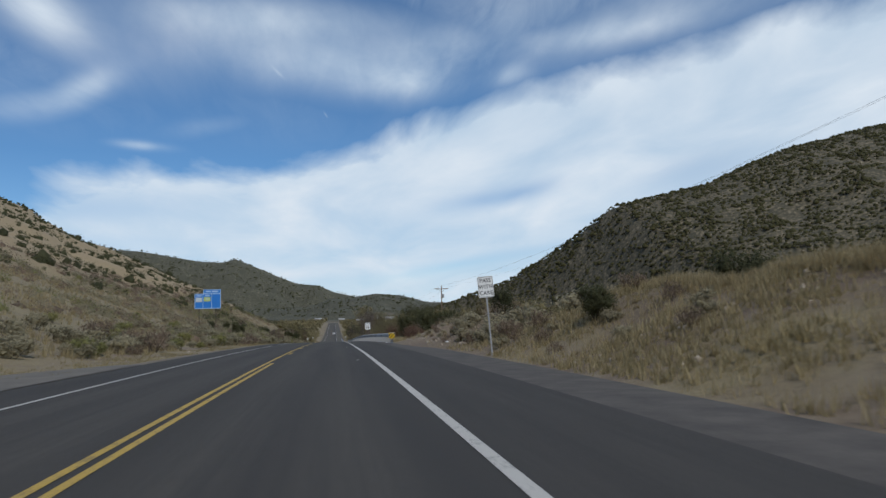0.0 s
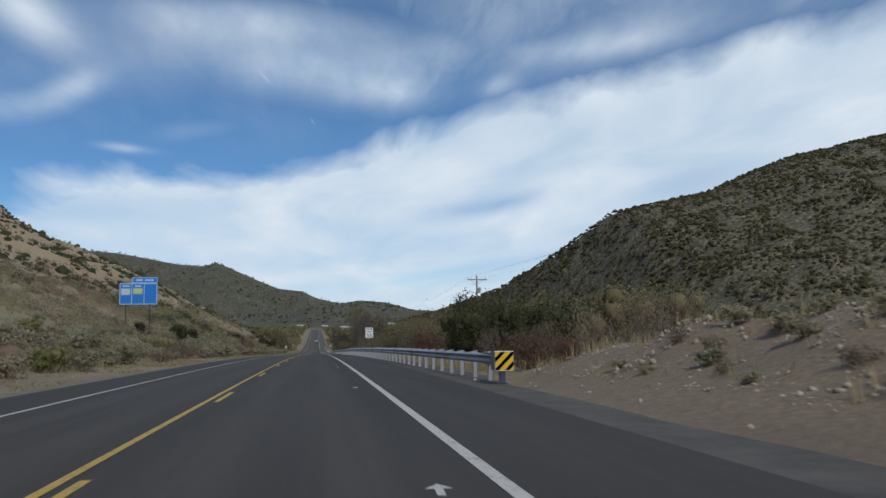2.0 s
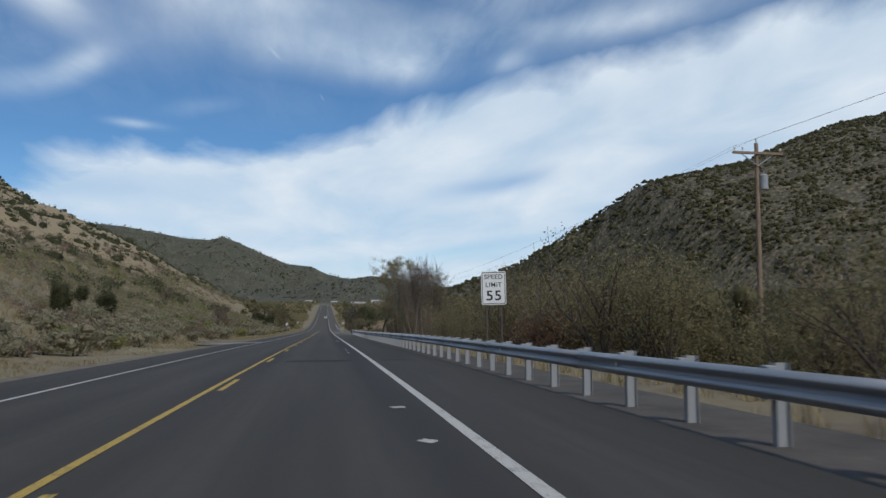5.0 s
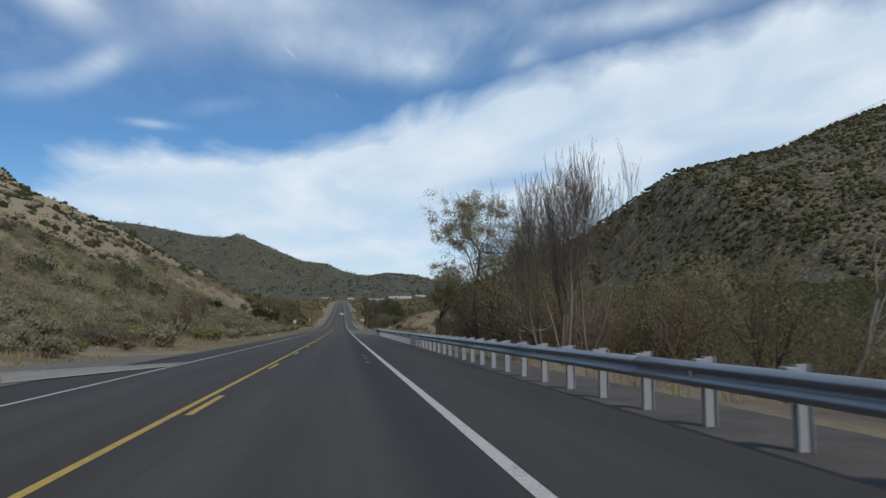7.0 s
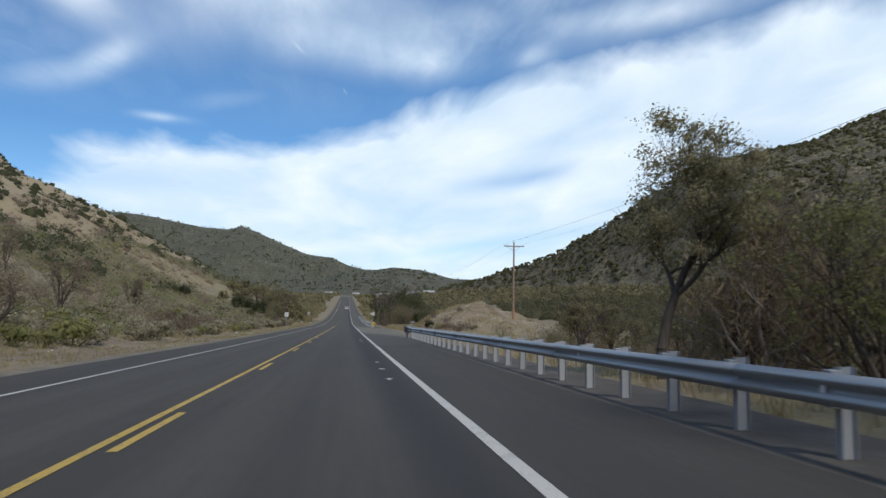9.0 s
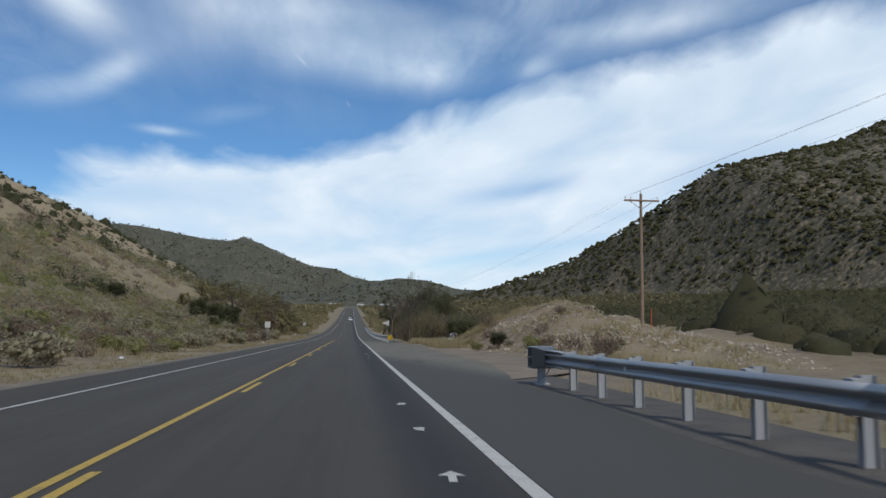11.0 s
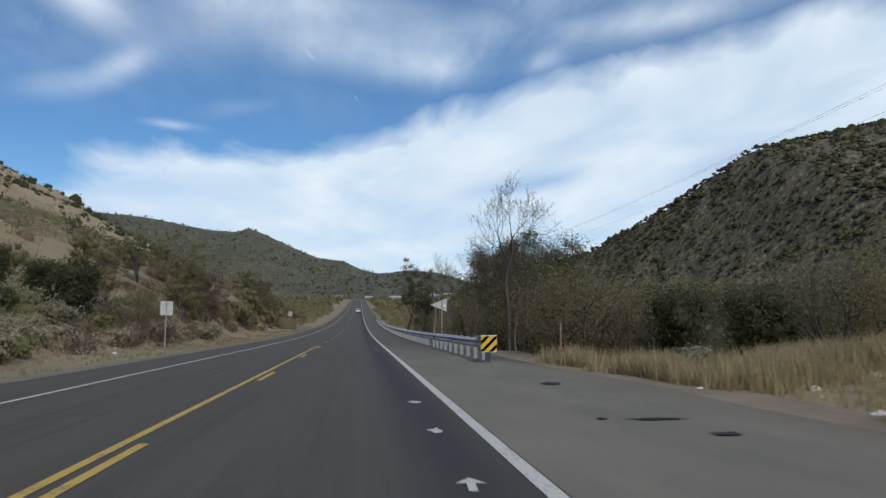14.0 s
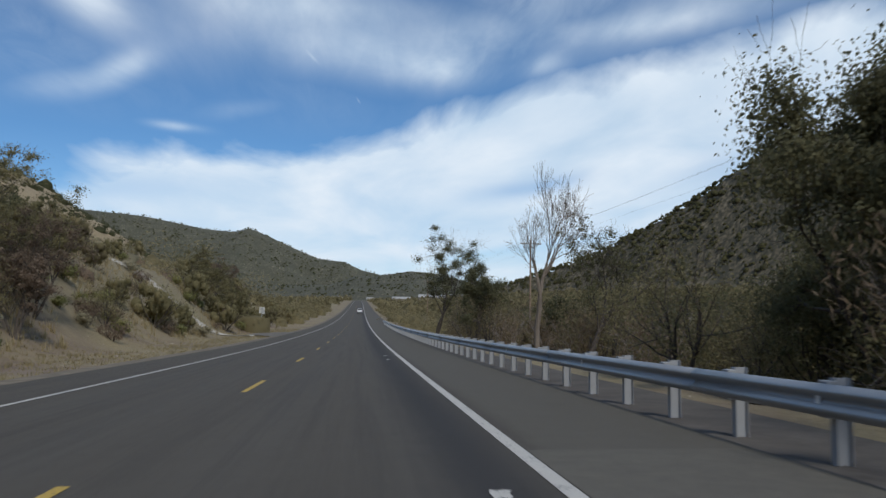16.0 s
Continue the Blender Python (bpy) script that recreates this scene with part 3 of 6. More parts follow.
def rod(bm, a, b, r0, r1=None, sides=8):
    a, b = Vector(a), Vector(b)
    r1 = r0 if r1 is None else r1
    m = Matrix.Translation((a + b) / 2) @ (b - a).to_track_quat("Z", "Y").to_matrix().to_4x4()
    bmesh.ops.create_cone(bm, cap_ends=True, segments=sides, radius1=r0, radius2=r1, depth=(b - a).length, matrix=m)
    return bm


def strip(name, xs, ys, lift, mat, thick=0.0):
    """A band laid on the road: xs are offsets from its middle, ys stations along it."""
    ys = np.asarray(ys, float)
    z = road_z(ys) + lift
    v = np.stack([np.repeat(np.array(xs)[None], len(ys), 0), np.repeat(ys[:, None], len(xs), 1), np.repeat(z[:, None], len(xs), 1)], -1)
    n = len(xs)
    i = np.arange(len(ys) - 1)[:, None] * n + np.arange(n - 1)[None]
    f = np.stack([i, i + 1, i + n + 1, i + n], -1).reshape(-1, 4)
    return mesh_of(name, v.reshape(-1, 3), f, mat)


# ---- ground, road ----
def lay_ground():
    gx = [0.0]
    while gx[-1] < 1700:
        a = gx[-1]
        gx.append(a + (0.7 if a < 32 else min(60, 0.7 + (a - 32) * 0.055)))
    gx = np.array(gx)
    xs = np.concatenate([-gx[:0:-1], gx])
    ys = [-420.0]
    while ys[-1] < 3100:
        a = ys[-1]
        ys.append(a + (12 if a < -30 else 1.6 if a < 420 else min(45, 1.6 + (a - 420) * 0.03)))
    ys = np.array(ys)
    gxx, gyy = np.meshgrid(xs, ys)
    zz = ground_z(gxx, gyy)
    n = len(xs)
    i = np.arange(len(ys) - 1)[:, None] * n + np.arange(n - 1)[None]
    f = np.stack([i, i + 1, i + n + 1, i + n], -1).reshape(-1, 4)
    me = mesh_of("ground", np.stack([gxx, gyy, zz], -1).reshape(-1, 3), f, M_GROUND, True)
    return tagged(new("ground", me), "dry valley ground of tan earth and straw grass", "ground", kind="structure")


lay_ground()
STATIONS = np.concatenate([np.arange(-400, -20, 10.0), np.arange(-20, 460, 3.0), np.arange(460, 1110, 8.0)])
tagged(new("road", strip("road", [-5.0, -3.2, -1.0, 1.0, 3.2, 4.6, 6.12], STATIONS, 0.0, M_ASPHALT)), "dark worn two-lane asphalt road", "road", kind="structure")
tagged(new("shoulder_west", strip("shoulder_west", [-5.75, -5.4, -5.0], STATIONS, -0.025, M_VERGE)), "narrow tan dirt shoulder beside the road", "road shoulder", kind="structure")
tagged(new("shoulder_east", strip("shoulder_east", [6.12, 7.0, 7.9], STATIONS, -0.025, M_GRAVEL)), "grey gravel shoulder beside the road", "road shoulder", kind="structure")
LINE_Y = STATIONS


def edge_strip():
    """The near edge line, a hand's width, a little further out at the start."""
    me = strip("edge_line", [-0.075, 0.075], LINE_Y, 0.006, M_WHITE_LINE)
    for v in me.vertices:
        v.co.x += float(np.interp(v.co.y, [-20, 70, 110, 500], [3.715, 3.70, 3.665, 3.665]))
    return me


tagged(new("edge_line", edge_strip()), "worn white painted edge line", "road marking", kind="structure")
tagged(new("edge_line", strip("edge_line", [-3.24, -3.14], LINE_Y, 0.006, M_WHITE_LINE)), "thin white painted edge line", "road marking", kind="structure")

# yellow lines: the far lane's line runs on, the near lane's breaks into dashes
DASH_AT, DASH_STEP, DASH_LONG = -4.35, 12.19, 3.1
tagged(new("centre_line", strip("centre_line", [-0.16, -0.055], np.append(STATIONS[STATIONS < 328], 328.5), 0.006, M_YELLOW_LINE)), "solid yellow painted centre line", "road marking", kind="structure")
tagged(new("centre_line", strip("centre_line", [0.055, 0.16], np.append(STATIONS[STATIONS < 20], 22.2), 0.006, M_YELLOW_LINE)), "solid yellow painted centre line", "road marking", kind="structure")
for k in range(3, 72):
    a = DASH_AT + k * DASH_STEP
    off = 0.108 if a < 328 else -0.02
    tagged(new("centre_dash", strip("centre_dash", [off - 0.053, off + 0.053], [a, a + 1.5, a + DASH_LONG], 0.006, M_YELLOW_LINE)), "short yellow painted dash on asphalt", "road marking", "dashes of the centre line", "structure")


def flat_shape(name, pts, place, mat):
    """A thin painted figure lying on the road."""
    bm = bmesh.new()
    f = bm.faces.new([bm.verts.new((x, y, 0)) for x, y in pts])
    if f.normal.z < 0:
        f.normal_flip()
    ob = new(name, bm_mesh(name, bm, mat))
    ob.matrix_world = place
    return ob


def on_road(x, y, lift=0.008, turn=0.0):
    tilt = math.degrees(math.atan(float(road_z(y + 1) - road_z(y - 1)) / 2))
    return pose(x, y, float(road_z(y)) + lift, tilt, 0, 0) @ pose(0, 0, 0, 0, 0, turn)


ARROW = [(-0.035, -0.28), (0.035, -0.28), (0.035, 0.0), (0.12, 0.0), (0.0, 0.22), (-0.12, 0.0), (-0.035, 0.0)]
rng = np.random.default_rng(11)
for y in (22.6, 46.4, 77.0, 107.2, 138.6, 169.5, 199.6, 229.8, 259.8, 289.0, 320.5, 351.0):
    tagged(flat_shape("survey_arrow", ARROW, on_road(3.12, y, 0.008, -4), M_WHITE_LINE), "small white arrow sprayed on the asphalt", "road mark", "sprayed survey marks", "structure")
for y in (60.5, 80.6, 85.1, 110.5, 113.9, 142.0, 145.5, 172.8, 176.1, 203.0, 206.3, 233.0, 236.4, 263.1, 266.8, 292.0, 295.3, 324.1, 328.0, 354.4):
    n = 11
    rr = rng.uniform(0.05, 0.13, n)
    pts = [(math.cos(6.283 * i / n) * rr[i], math.sin(6.283 * i / n) * rr[i] * 2.0) for i in range(n)]
    tagged(flat_shape("survey_blot", pts, on_road(3.13, y), M_WHITE_LINE), "small white blot sprayed on the asphalt", "road mark", "sprayed survey marks", "structure")

# side roads and aprons
M_OLD = plain("old_grey_asphalt", (0.150, 0.133, 0.108), 0.95, 0, 0.22, 0.7)
M_DIRT = plain("packed_dirt", (0.205, 0.158, 0.110), 0.97, 0, 0.25, 0.8)


def pullout_material():
    """Old grey asphalt that fades into the darker road towards the line."""
    m, nt, b = material("pullout_asphalt", 0.95)
    o = coords(nt)
    sep = nt.nodes.new("ShaderNodeSeparateXYZ")
    nt.links.new(o, sep.inputs[0])
    f1, f2, grit = noise_tex(nt, stretched(nt, o, 1, 0.35, 1), 0.8, 5, 0.6), noise_tex(nt, o, 4.0, 5, 0.65), noise_tex(nt, o, 80.0, 2)
    old = ramp(nt, f1, [(0.3, (0.150, 0.134, 0.102)), (0.7, (0.212, 0.188, 0.142))])
    tail = calc(nt, "MULTIPLY_ADD", sep.outputs[1], 0.06, -18.5, clamp=True)
    old = mixc(nt, tail, old, ramp(nt, f2, [(0.3, (0.106, 0.095, 0.075)), (0.7, (0.140, 0.126, 0.098))]))
    reach = calc(nt, "ADD", calc(nt, "MULTIPLY_ADD", sep.outputs[1], 0.07, -17.0), calc(nt, "MULTIPLY_ADD", sep.outputs[0], 0.42, -2.5))
    fac = calc(nt, "ADD", reach, calc(nt, "MULTIPLY_ADD", f2, 1.2, -0.6), clamp=True)
    dirt = ramp(nt, f2, [(0.35, (0.13, 0.100, 0.070)), (0.7, (0.22, 0.172, 0.120))])
    col = mixc(nt, fac, (0.070, 0.0645, 0.055), old)
    col = mixc(nt, calc(nt, "MULTIPLY_ADD", calc(nt, "ADD", sep.outputs[0], calc(nt, "MULTIPLY", f2, 2.0)), 0.8, -6.4, clamp=True), col, dirt)
    nt.links.new(mixc(nt, calc(nt, "MULTIPLY", grit, 0.4), col, (0.05, 0.048, 0.045)), b.inputs["Base Color"])
    bump(nt, b, grit, 0.5, 0.01)
    return m


def apron(name, rim, lift, mat, label):
    """A paved patch whose outer rim is given as (y, x); the inner one is the road's edge."""
    ys = np.arange(rim[0][0], rim[-1][0], 1.5)
    xo = np.interp(ys, [r[0] for r in rim], [r[1] for r in rim]) + 0.12 * np.sin(ys * 0.7)
    inner = np.where(xo > 0, np.minimum(xo, 3.75), -5.05)
    cols = 6
    v = np.array([[i + (o - i) * c / (cols - 1), y, 0] for y, i, o in zip(ys, inner, xo) for c in range(cols)])
    v[:, 2] = np.maximum(road_z(v[:, 1]) - 0.005, np.where(np.abs(v[:, 0]) > 8.6, ground_z(v[:, 0], v[:, 1]), -99)) + lift
    n = cols
    i = np.arange(len(ys) - 1)[:, None] * n + np.arange(n - 1)[None]
    f = np.stack([i, i + 1, i + n + 1, i + n], -1).reshape(-1, 4)
    if xo[0] < 0:
        f = f[:, ::-1]
    return tagged(new(name, mesh_of(name, v, f, mat)), label, "pavement", kind="structure")


apron("pavement_pullout", [(222, 3.76), (224, 6.1), (243, 6.3), (250, 7.4), (258, 7.6), (275, 7.7), (290, 8.2), (304, 8.0), (311, 6.6), (322, 6.1), (330, 6.05), (331, 3.76)], 0.012, pullout_material(), "worn grey asphalt pull-out beside the road")
apron("pavement_dirt", [(243, 6.3), (247, 9.6), (253, 10.8), (258, 12.3), (266, 10.8), (280, 9.9), (300, 9.3), (309, 6.4)], 0.004, M_DIRT, "packed brown dirt at the rim of the pull-out")
apron("pavement_drive", [(6, -5.6), (10, -7.6), (20, -8.2), (26, -5.6)], 0.012, M_OLD, "pale paved entrance of a side track")
apron("pavement_turnout", [(158, -5.5), (163, -7.8), (172, -8.4), (182, -5.5)], 0.012, M_OLD, "pale paved turnout beside the road")
apron("pavement_side", [(392, -5.5), (396, -8.4), (404, -8.4), (410, -5.5)], 0.012, M_OLD, "pale paved entrance of a side track")


def slanted_line(x0, y0, x1, y1, w=0.12):
    d = Vector((x1 - x0, y1 - y0)).normalized()
    n = Vector((-d.y, d.x)) * w / 2
    pts = [(x0 + n.x, y0 + n.y), (x0 - n.x, y0 - n.y), (x1 - n.x, y1 - n.y), (x1 + n.x, y1 + n.y)]
    bm = bmesh.new()
    f = bm.faces.new([bm.verts.new((x, y, float(road_z(y)) + 0.025)) for x, y in pts])
    if f.normal.z < 0:
        f.normal_flip()
    return tagged(new("turnout_line", bm_mesh("turnout_line", bm, M_WHITE_LINE)), "white line painted across a turnout", "road marking", kind="structure")


slanted_line(-5.6, 161.5, -3.2, 169.0, 0.16)
slanted_line(-7.4, 166.2, -3.25, 171.5, 0.16)
bm = bmesh.new()
bm.faces.new([bm.verts.new((x, y, float(road_z(y)) + 0.016)) for x, y in ((-5.52, 161.9), (-3.3, 168.9), (-3.3, 171.2), (-7.3, 166.1))])
tagged(new("pavement_island", bm_mesh("pavement_island", bm, plain("pale_worn_paving", (0.27, 0.245, 0.205), 0.95, 0, 0.2, 1.5))), "pale worn paving between a turnout's white lines", "pavement", kind="structure")
# cracks and tar patches in the pull-out
M_TAR = plain("tar_patch", (0.030, 0.029, 0.030), 0.9)
M_TAR.node_tree.nodes["Principled BSDF"].inputs["Specular IOR Level"].default_value = 0.2
for x, y, rx, ry, square in ((6.08, 292.7, 0.42, 0.13, 0), (6.32, 291.3, 0.19, 0.16, 0), (5.36, 292.8, 0.09, 0.08, 0), (6.2, 298.8, 0.24, 0.38, 0), (5.1, 255.5, 0.30, 0.18, 0), (1.85, 129.85, 1.15, 0.52, 1), (4.45, 130.0, 0.46, 0.30, 1), (4.8, 133.0, 0.4, 0.16, 0)):
    n = 20
    pts = []
    for i in range(n):
        c, q = math.cos(6.283 * i / n), math.sin(6.283 * i / n)
        k = 1 / max(abs(c), abs(q)) if square else 1.0
        r = rng.uniform(0.97, 1.03) if square else rng.uniform(0.55, 1.15)
        pts.append((c * k * rx * r, q * k * ry * r))
    tagged(flat_shape("tar_patch", pts, on_road(x, y, 0.024 if y > 200 and x > 3.8 else 0.007), M_TAR), "dark tar patch in the asphalt", "tar patch", kind="structure")


# ---- guard rails ----
def rail_x(y):
    return float(np.interp(y, [55, 61, 67, 75, 100, 119, 165, 190, 241, 250, 300, 308, 316, 330, 400, 470], [7.42, 7.38, 7.16, 6.98, 6.65, 6.54, 6.58, 6.72, 6.95, 6.9, 6.6, 6.62, 6.58, 6.48, 6.45, 6.6]))


def rail_low(y):
    """Height of the beam's lower edge over the road."""
    return float(np.interp(y, [62, 80, 115, 240, 300, 330], [0.50, 0.49, 0.455, 0.455, 0.44, 0.425]))


W_BEAM = [(0.0, 0.0), (0.035, 0.02), (0.082, 0.055), (0.082, 0.085), (0.03, 0.125), (0.0, 0.155), (0.03, 0.18), (0.082, 0.218), (0.082, 0.246), (0.035, 0.28), (0.0, 0.30)]


def rail_run(y0, y1):
    """A corrugated beam between two stations, open behind, with turned edges."""
    n = max(2, int((y1 - y0) / 1.9) + 1)
    ys = np.linspace(y0, y1, n)
    vs = []
    for y in ys:
        z, x = float(road_z(y)) + rail_low(y), rail_x(y) - 0.17
        vs += [(x - dx, y, z + dz) for dx, dz in W_BEAM] + [(x - dx + 0.006, y, z + dz) for dx, dz in W_BEAM]
    k = len(W_BEAM)
    fs = []
    for i in range(n - 1):
        a, b = i * 2 * k, (i + 1) * 2 * k
        for j in range(k - 1):
            fs.append((a + j, a + j + 1, b + j + 1, b + j))
            fs.append((a + k + j, b + k + j, b + k + j + 1, a + k + j + 1))
        fs.append((a, b, b + k, a + k))
        fs.append((a + k - 1, a + 2 * k - 1, b + 2 * k - 1, b + k - 1))
    for a, flip in ((0, 1), ((n - 1) * 2 * k, 0)):
        for j in range(k - 1):
            q = (a + j, a + k + j, a + k + j + 1, a + j + 1)
            fs.append(q if flip else q[::-1])
    return mesh_of("beam", vs, fs, M_RAIL)


def post_mesh():
    """A steel I-section post with a spacer block before it, its top above the beam."""
    bm = bmesh.new()
    box(bm, -0.05, 0.05, -0.076, -0.068, -0.6, 0.835)
    box(bm, -0.05, 0.05, 0.068, 0.076, -0.6, 0.835)
    box(bm, -0.004, 0.004, -0.068, 0.068, -0.6, 0.835)
    m = Matrix.Rotation(radians(90), 3, "Z")
    for v in bm.verts:
        v.co = m @ v.co
    return bm_mesh("post", bm, M_POST)


POST = post_mesh()
BLOCK = bm_mesh("block", boxed(-0.08, 0.02, -0.07, 0.07, 0.47, 0.81, bevel=0.008), M_POST)
M_REFLECT = plain("white_reflector", (0.8, 0.8, 0.78), 0.35)
REFLECTOR = bm_mesh("reflector", boxed(-0.012, 0.0, -0.035, 0.035, -0.05, 0.05, bevel=0.006), M_REFLECT)


def guard_rail(y0, y1, stations, label):
    g = thing("guard_rail", pose(rail_x(y0), y0, float(road_z(y0))), label, "guard rail")
    back = g.matrix_world.inverted()

    def add(name, me, m):
        ob = new(name, me)
        ob.parent = g
        ob.matrix_basis = back @ m
        return ob

    y = y0 + 0.9
    while y < y1:
        e = min(y + 7.62, y1)
        add("beam", rail_run(y, e), Matrix())
        y = e
    for k, y in enumerate(stations):
        p = add("post", POST, pose(rail_x(y) + 0.02, y, float(road_z(y)) + rail_low(y) - 0.485))
        b = new("block", BLOCK)
        b.parent = p
        b.matrix_basis = pose(-0.10, 0, 0.0)
        if k % 4 == 2:
            add("reflector", REFLECTOR, pose(rail_x(y) - 0.20, y, float(road_z(y)) + rail_low(y) + 0.155))
    return g


RAIL_NEAR = guard_rail(61.0, 241.4, np.interp(np.arange(93), [0, 3, 9, 29, 50, 61, 93], [63.1, 68.9, 80.8, 119.29, 159.23, 180.3, 241.3]), "long galvanised steel guard rail on grey posts")
RAIL_FAR = guard_rail(308.0, 470.0, 310.04 + 1.906 * np.arange(84), "galvanised steel guard rail along the wooded draw")


def terminal(y, facing, label):
    """The boxy impact head at a rail's end, its squat post, a cable and a slotted chute behind it."""
    x, z = rail_x(y) - 0.17, float(road_z(y))
    t = thing("rail_terminal", pose(x, y, z, 0, 0, 0 if facing < 0 else 180), label, "rail terminal")
    s = 1 if facing < 0 else -1
    bm = bmesh.new()
    for v in ((-0.27, 0.27, 0.84, 0.87), (-0.27, 0.27, 0.36, 0.39)):
        box(bm, v[0], v[1], 0.0, 0.45, v[2], v[3])
    box(bm, -0.27, -0.24, 0.0, 0.45, 0.39, 0.84)
    if facing < 0:
        box(bm, 0.24, 0.27, 0.0, 0.45, 0.39, 0.84)
    else:
        box(bm, -0.24, 0.27, 0.0, 0.03, 0.39, 0.84)
    box(bm, -0.24, 0.26, 0.03, 0.38, 0.60, 0.63)
    box(bm, -0.24, 0.26, 0.38, 0.42, 0.39, 0.84)
    part("head", bm, M_RAIL, t, "hollow grey steel impact head")
    bm = bmesh.new()
    vs = [bm.verts.new(c) for c in ((-0.27, 0.45, 0.37), (0.27, 0.45, 0.37), (0.27, 0.45, 0.87), (-0.27, 0.45, 0.87), (-0.10, 0.95, 0.46), (0.09, 0.95, 0.46), (0.09, 0.95, 0.80), (-0.10, 0.95, 0.80))]
    for q in ((0, 1, 5, 4), (1, 2, 6, 5), (2, 3, 7, 6), (3, 0, 4, 7)):
        bm.faces.new([vs[i] for i in q])
    bmesh.ops.solidify(bm, geom=list(bm.faces), thickness=0.008)
    part("neck", bm, M_RAIL, t)
    bm = bmesh.new()
    for z0 in (0.455, 0.79):
        box(bm, -0.105, 0.095, 0.95, 2.3, z0, z0 + 0.02)
    for y0 in (1.35, 2.0):
        box(bm, -0.11, -0.10, y0, y0 + 0.08, 0.47, 0.79)
    part("chute", bm, M_RAIL, t)
    bm = boxed(-0.02, 0.14, 0.42, 0.60, -0.3, 0.44, bevel=0.012)
    part("breakaway_post", bm, M_POST, t)
    part("base_plate", boxed(-0.10, 0.22, 0.34, 0.68, -0.02, 0.03, bevel=0.008), M_POST, t)
    bm = bmesh.new()
    prev = None
    for i in range(9):
        u = i / 8
        p = (0.05, 0.55 + 0.75 * u, 0.16 + 0.30 * u - 0.06 * math.sin(math.pi * u))
        if prev:
            rod(bm, prev, p, 0.012, sides=6)
        prev = p
    part("cable", bm, M_POST, t)
    return t


def marker(parent):
    """A square plate striped yellow and black, before the head."""
    t = part("marker_plate", boxed(-0.26, 0.26, -0.03, -0.012, 0.34, 0.88, bevel=0.004), M_SIGN_WHITE, parent, "square yellow and black striped marker plate")
    part("yellow_face", boxed(-0.255, 0.255, -0.036, -0.031, 0.36, 0.86), M_SIGN_YELLOW, t)
    for k in range(-2, 3):
        # stripes fall to the left, towards the traffic side
        c, h, w = k * 0.30 + 0.02, 0.25, 0.065
        bm = bmesh.new()
        poly = [(c - h - w, -h), (c - h + w, -h), (c + h + w, h), (c + h - w, h)]
        for axis, lim, sign in ((0, 0.255, 1), (0, -0.255, -1)):
            outp = []
            for i, p in enumerate(poly):
                q = poly[(i + 1) % len(poly)]
                pin, qin = sign * p[0] <= sign * lim, sign * q[0] <= sign * lim
                if pin:
                    outp.append(p)
                if pin != qin:
                    u = (lim - p[0]) / (q[0] - p[0])
                    outp.append((lim, p[1] + u * (q[1] - p[1])))
            poly = outp
            if not poly:
                break
        if len(poly) > 2:
            vs = [bm.verts.new((x, -0.0375, 0.61 + z)) for x, z in poly]
            f = bm.faces.new(vs)
            bmesh.ops.solidify(bm, geom=[f], thickness=0.001)
            part("stripe", bm, M_BLACK, t, "black slanting stripe")
        else:
            bm.free()


t1 = terminal(60.9, -1, "grey steel rail end with a striped marker")
marker(t1)
t2 = terminal(241.7, 1, "hollow grey steel rail end facing onward traffic")
t3 = terminal(308.0, -1, "grey steel rail end with a striped marker")
marker(t3)


# ---- signs ----
def words(txt, size, place, parent, mat, name="lettering"):
    cu = bpy.data.curves.new(name, "FONT")
    cu.body, cu.size, cu.align_x, cu.align_y = txt, size, "CENTER", "CENTER"
    cu.space_character = 1.1
    cu.extrude, cu.offset = 0.001, size * 0.012
    tmp = bpy.data.objects.new(name, cu)
    scene.collection.objects.link(tmp)
    bpy.context.view_layer.update()
    me = bpy.data.meshes.new_from_object(tmp.evaluated_get(bpy.context.evaluated_depsgraph_get()))
    bpy.data.objects.remove(tmp)
    me.materials.clear()
    me.materials.append(mat)
    ob = new(name, me)
    ob.parent = parent
    ob.matrix_basis = place
    return ob


def plate(w, h, t=0.004, r=0.04):
    """A panel with rounded corners, its face towards -y."""
    bm = bmesh.new()
    pts = []
    for cx, cz, a0 in ((w / 2 - r, h / 2 - r, 0), (-w / 2 + r, h / 2 - r, 90), (-w / 2 + r, -h / 2 + r, 180), (w / 2 - r, -h / 2 + r, 270)):
        for k in range(5):
            a = radians(a0 + k * 22.5)
            pts.append((cx + r * math.cos(a), cz + r * math.sin(a)))
    f = bm.faces.new([bm.verts.new((x, 0, z)) for x, z in pts])
    r_ = bmesh.ops.extrude_face_region(bm, geom=[f])
    for v in r_["geom"]:
        if isinstance(v, bmesh.types.BMVert):
            v.co.y += t
    bmesh.ops.recalc_face_normals(bm, faces=list(bm.faces))
    return bm


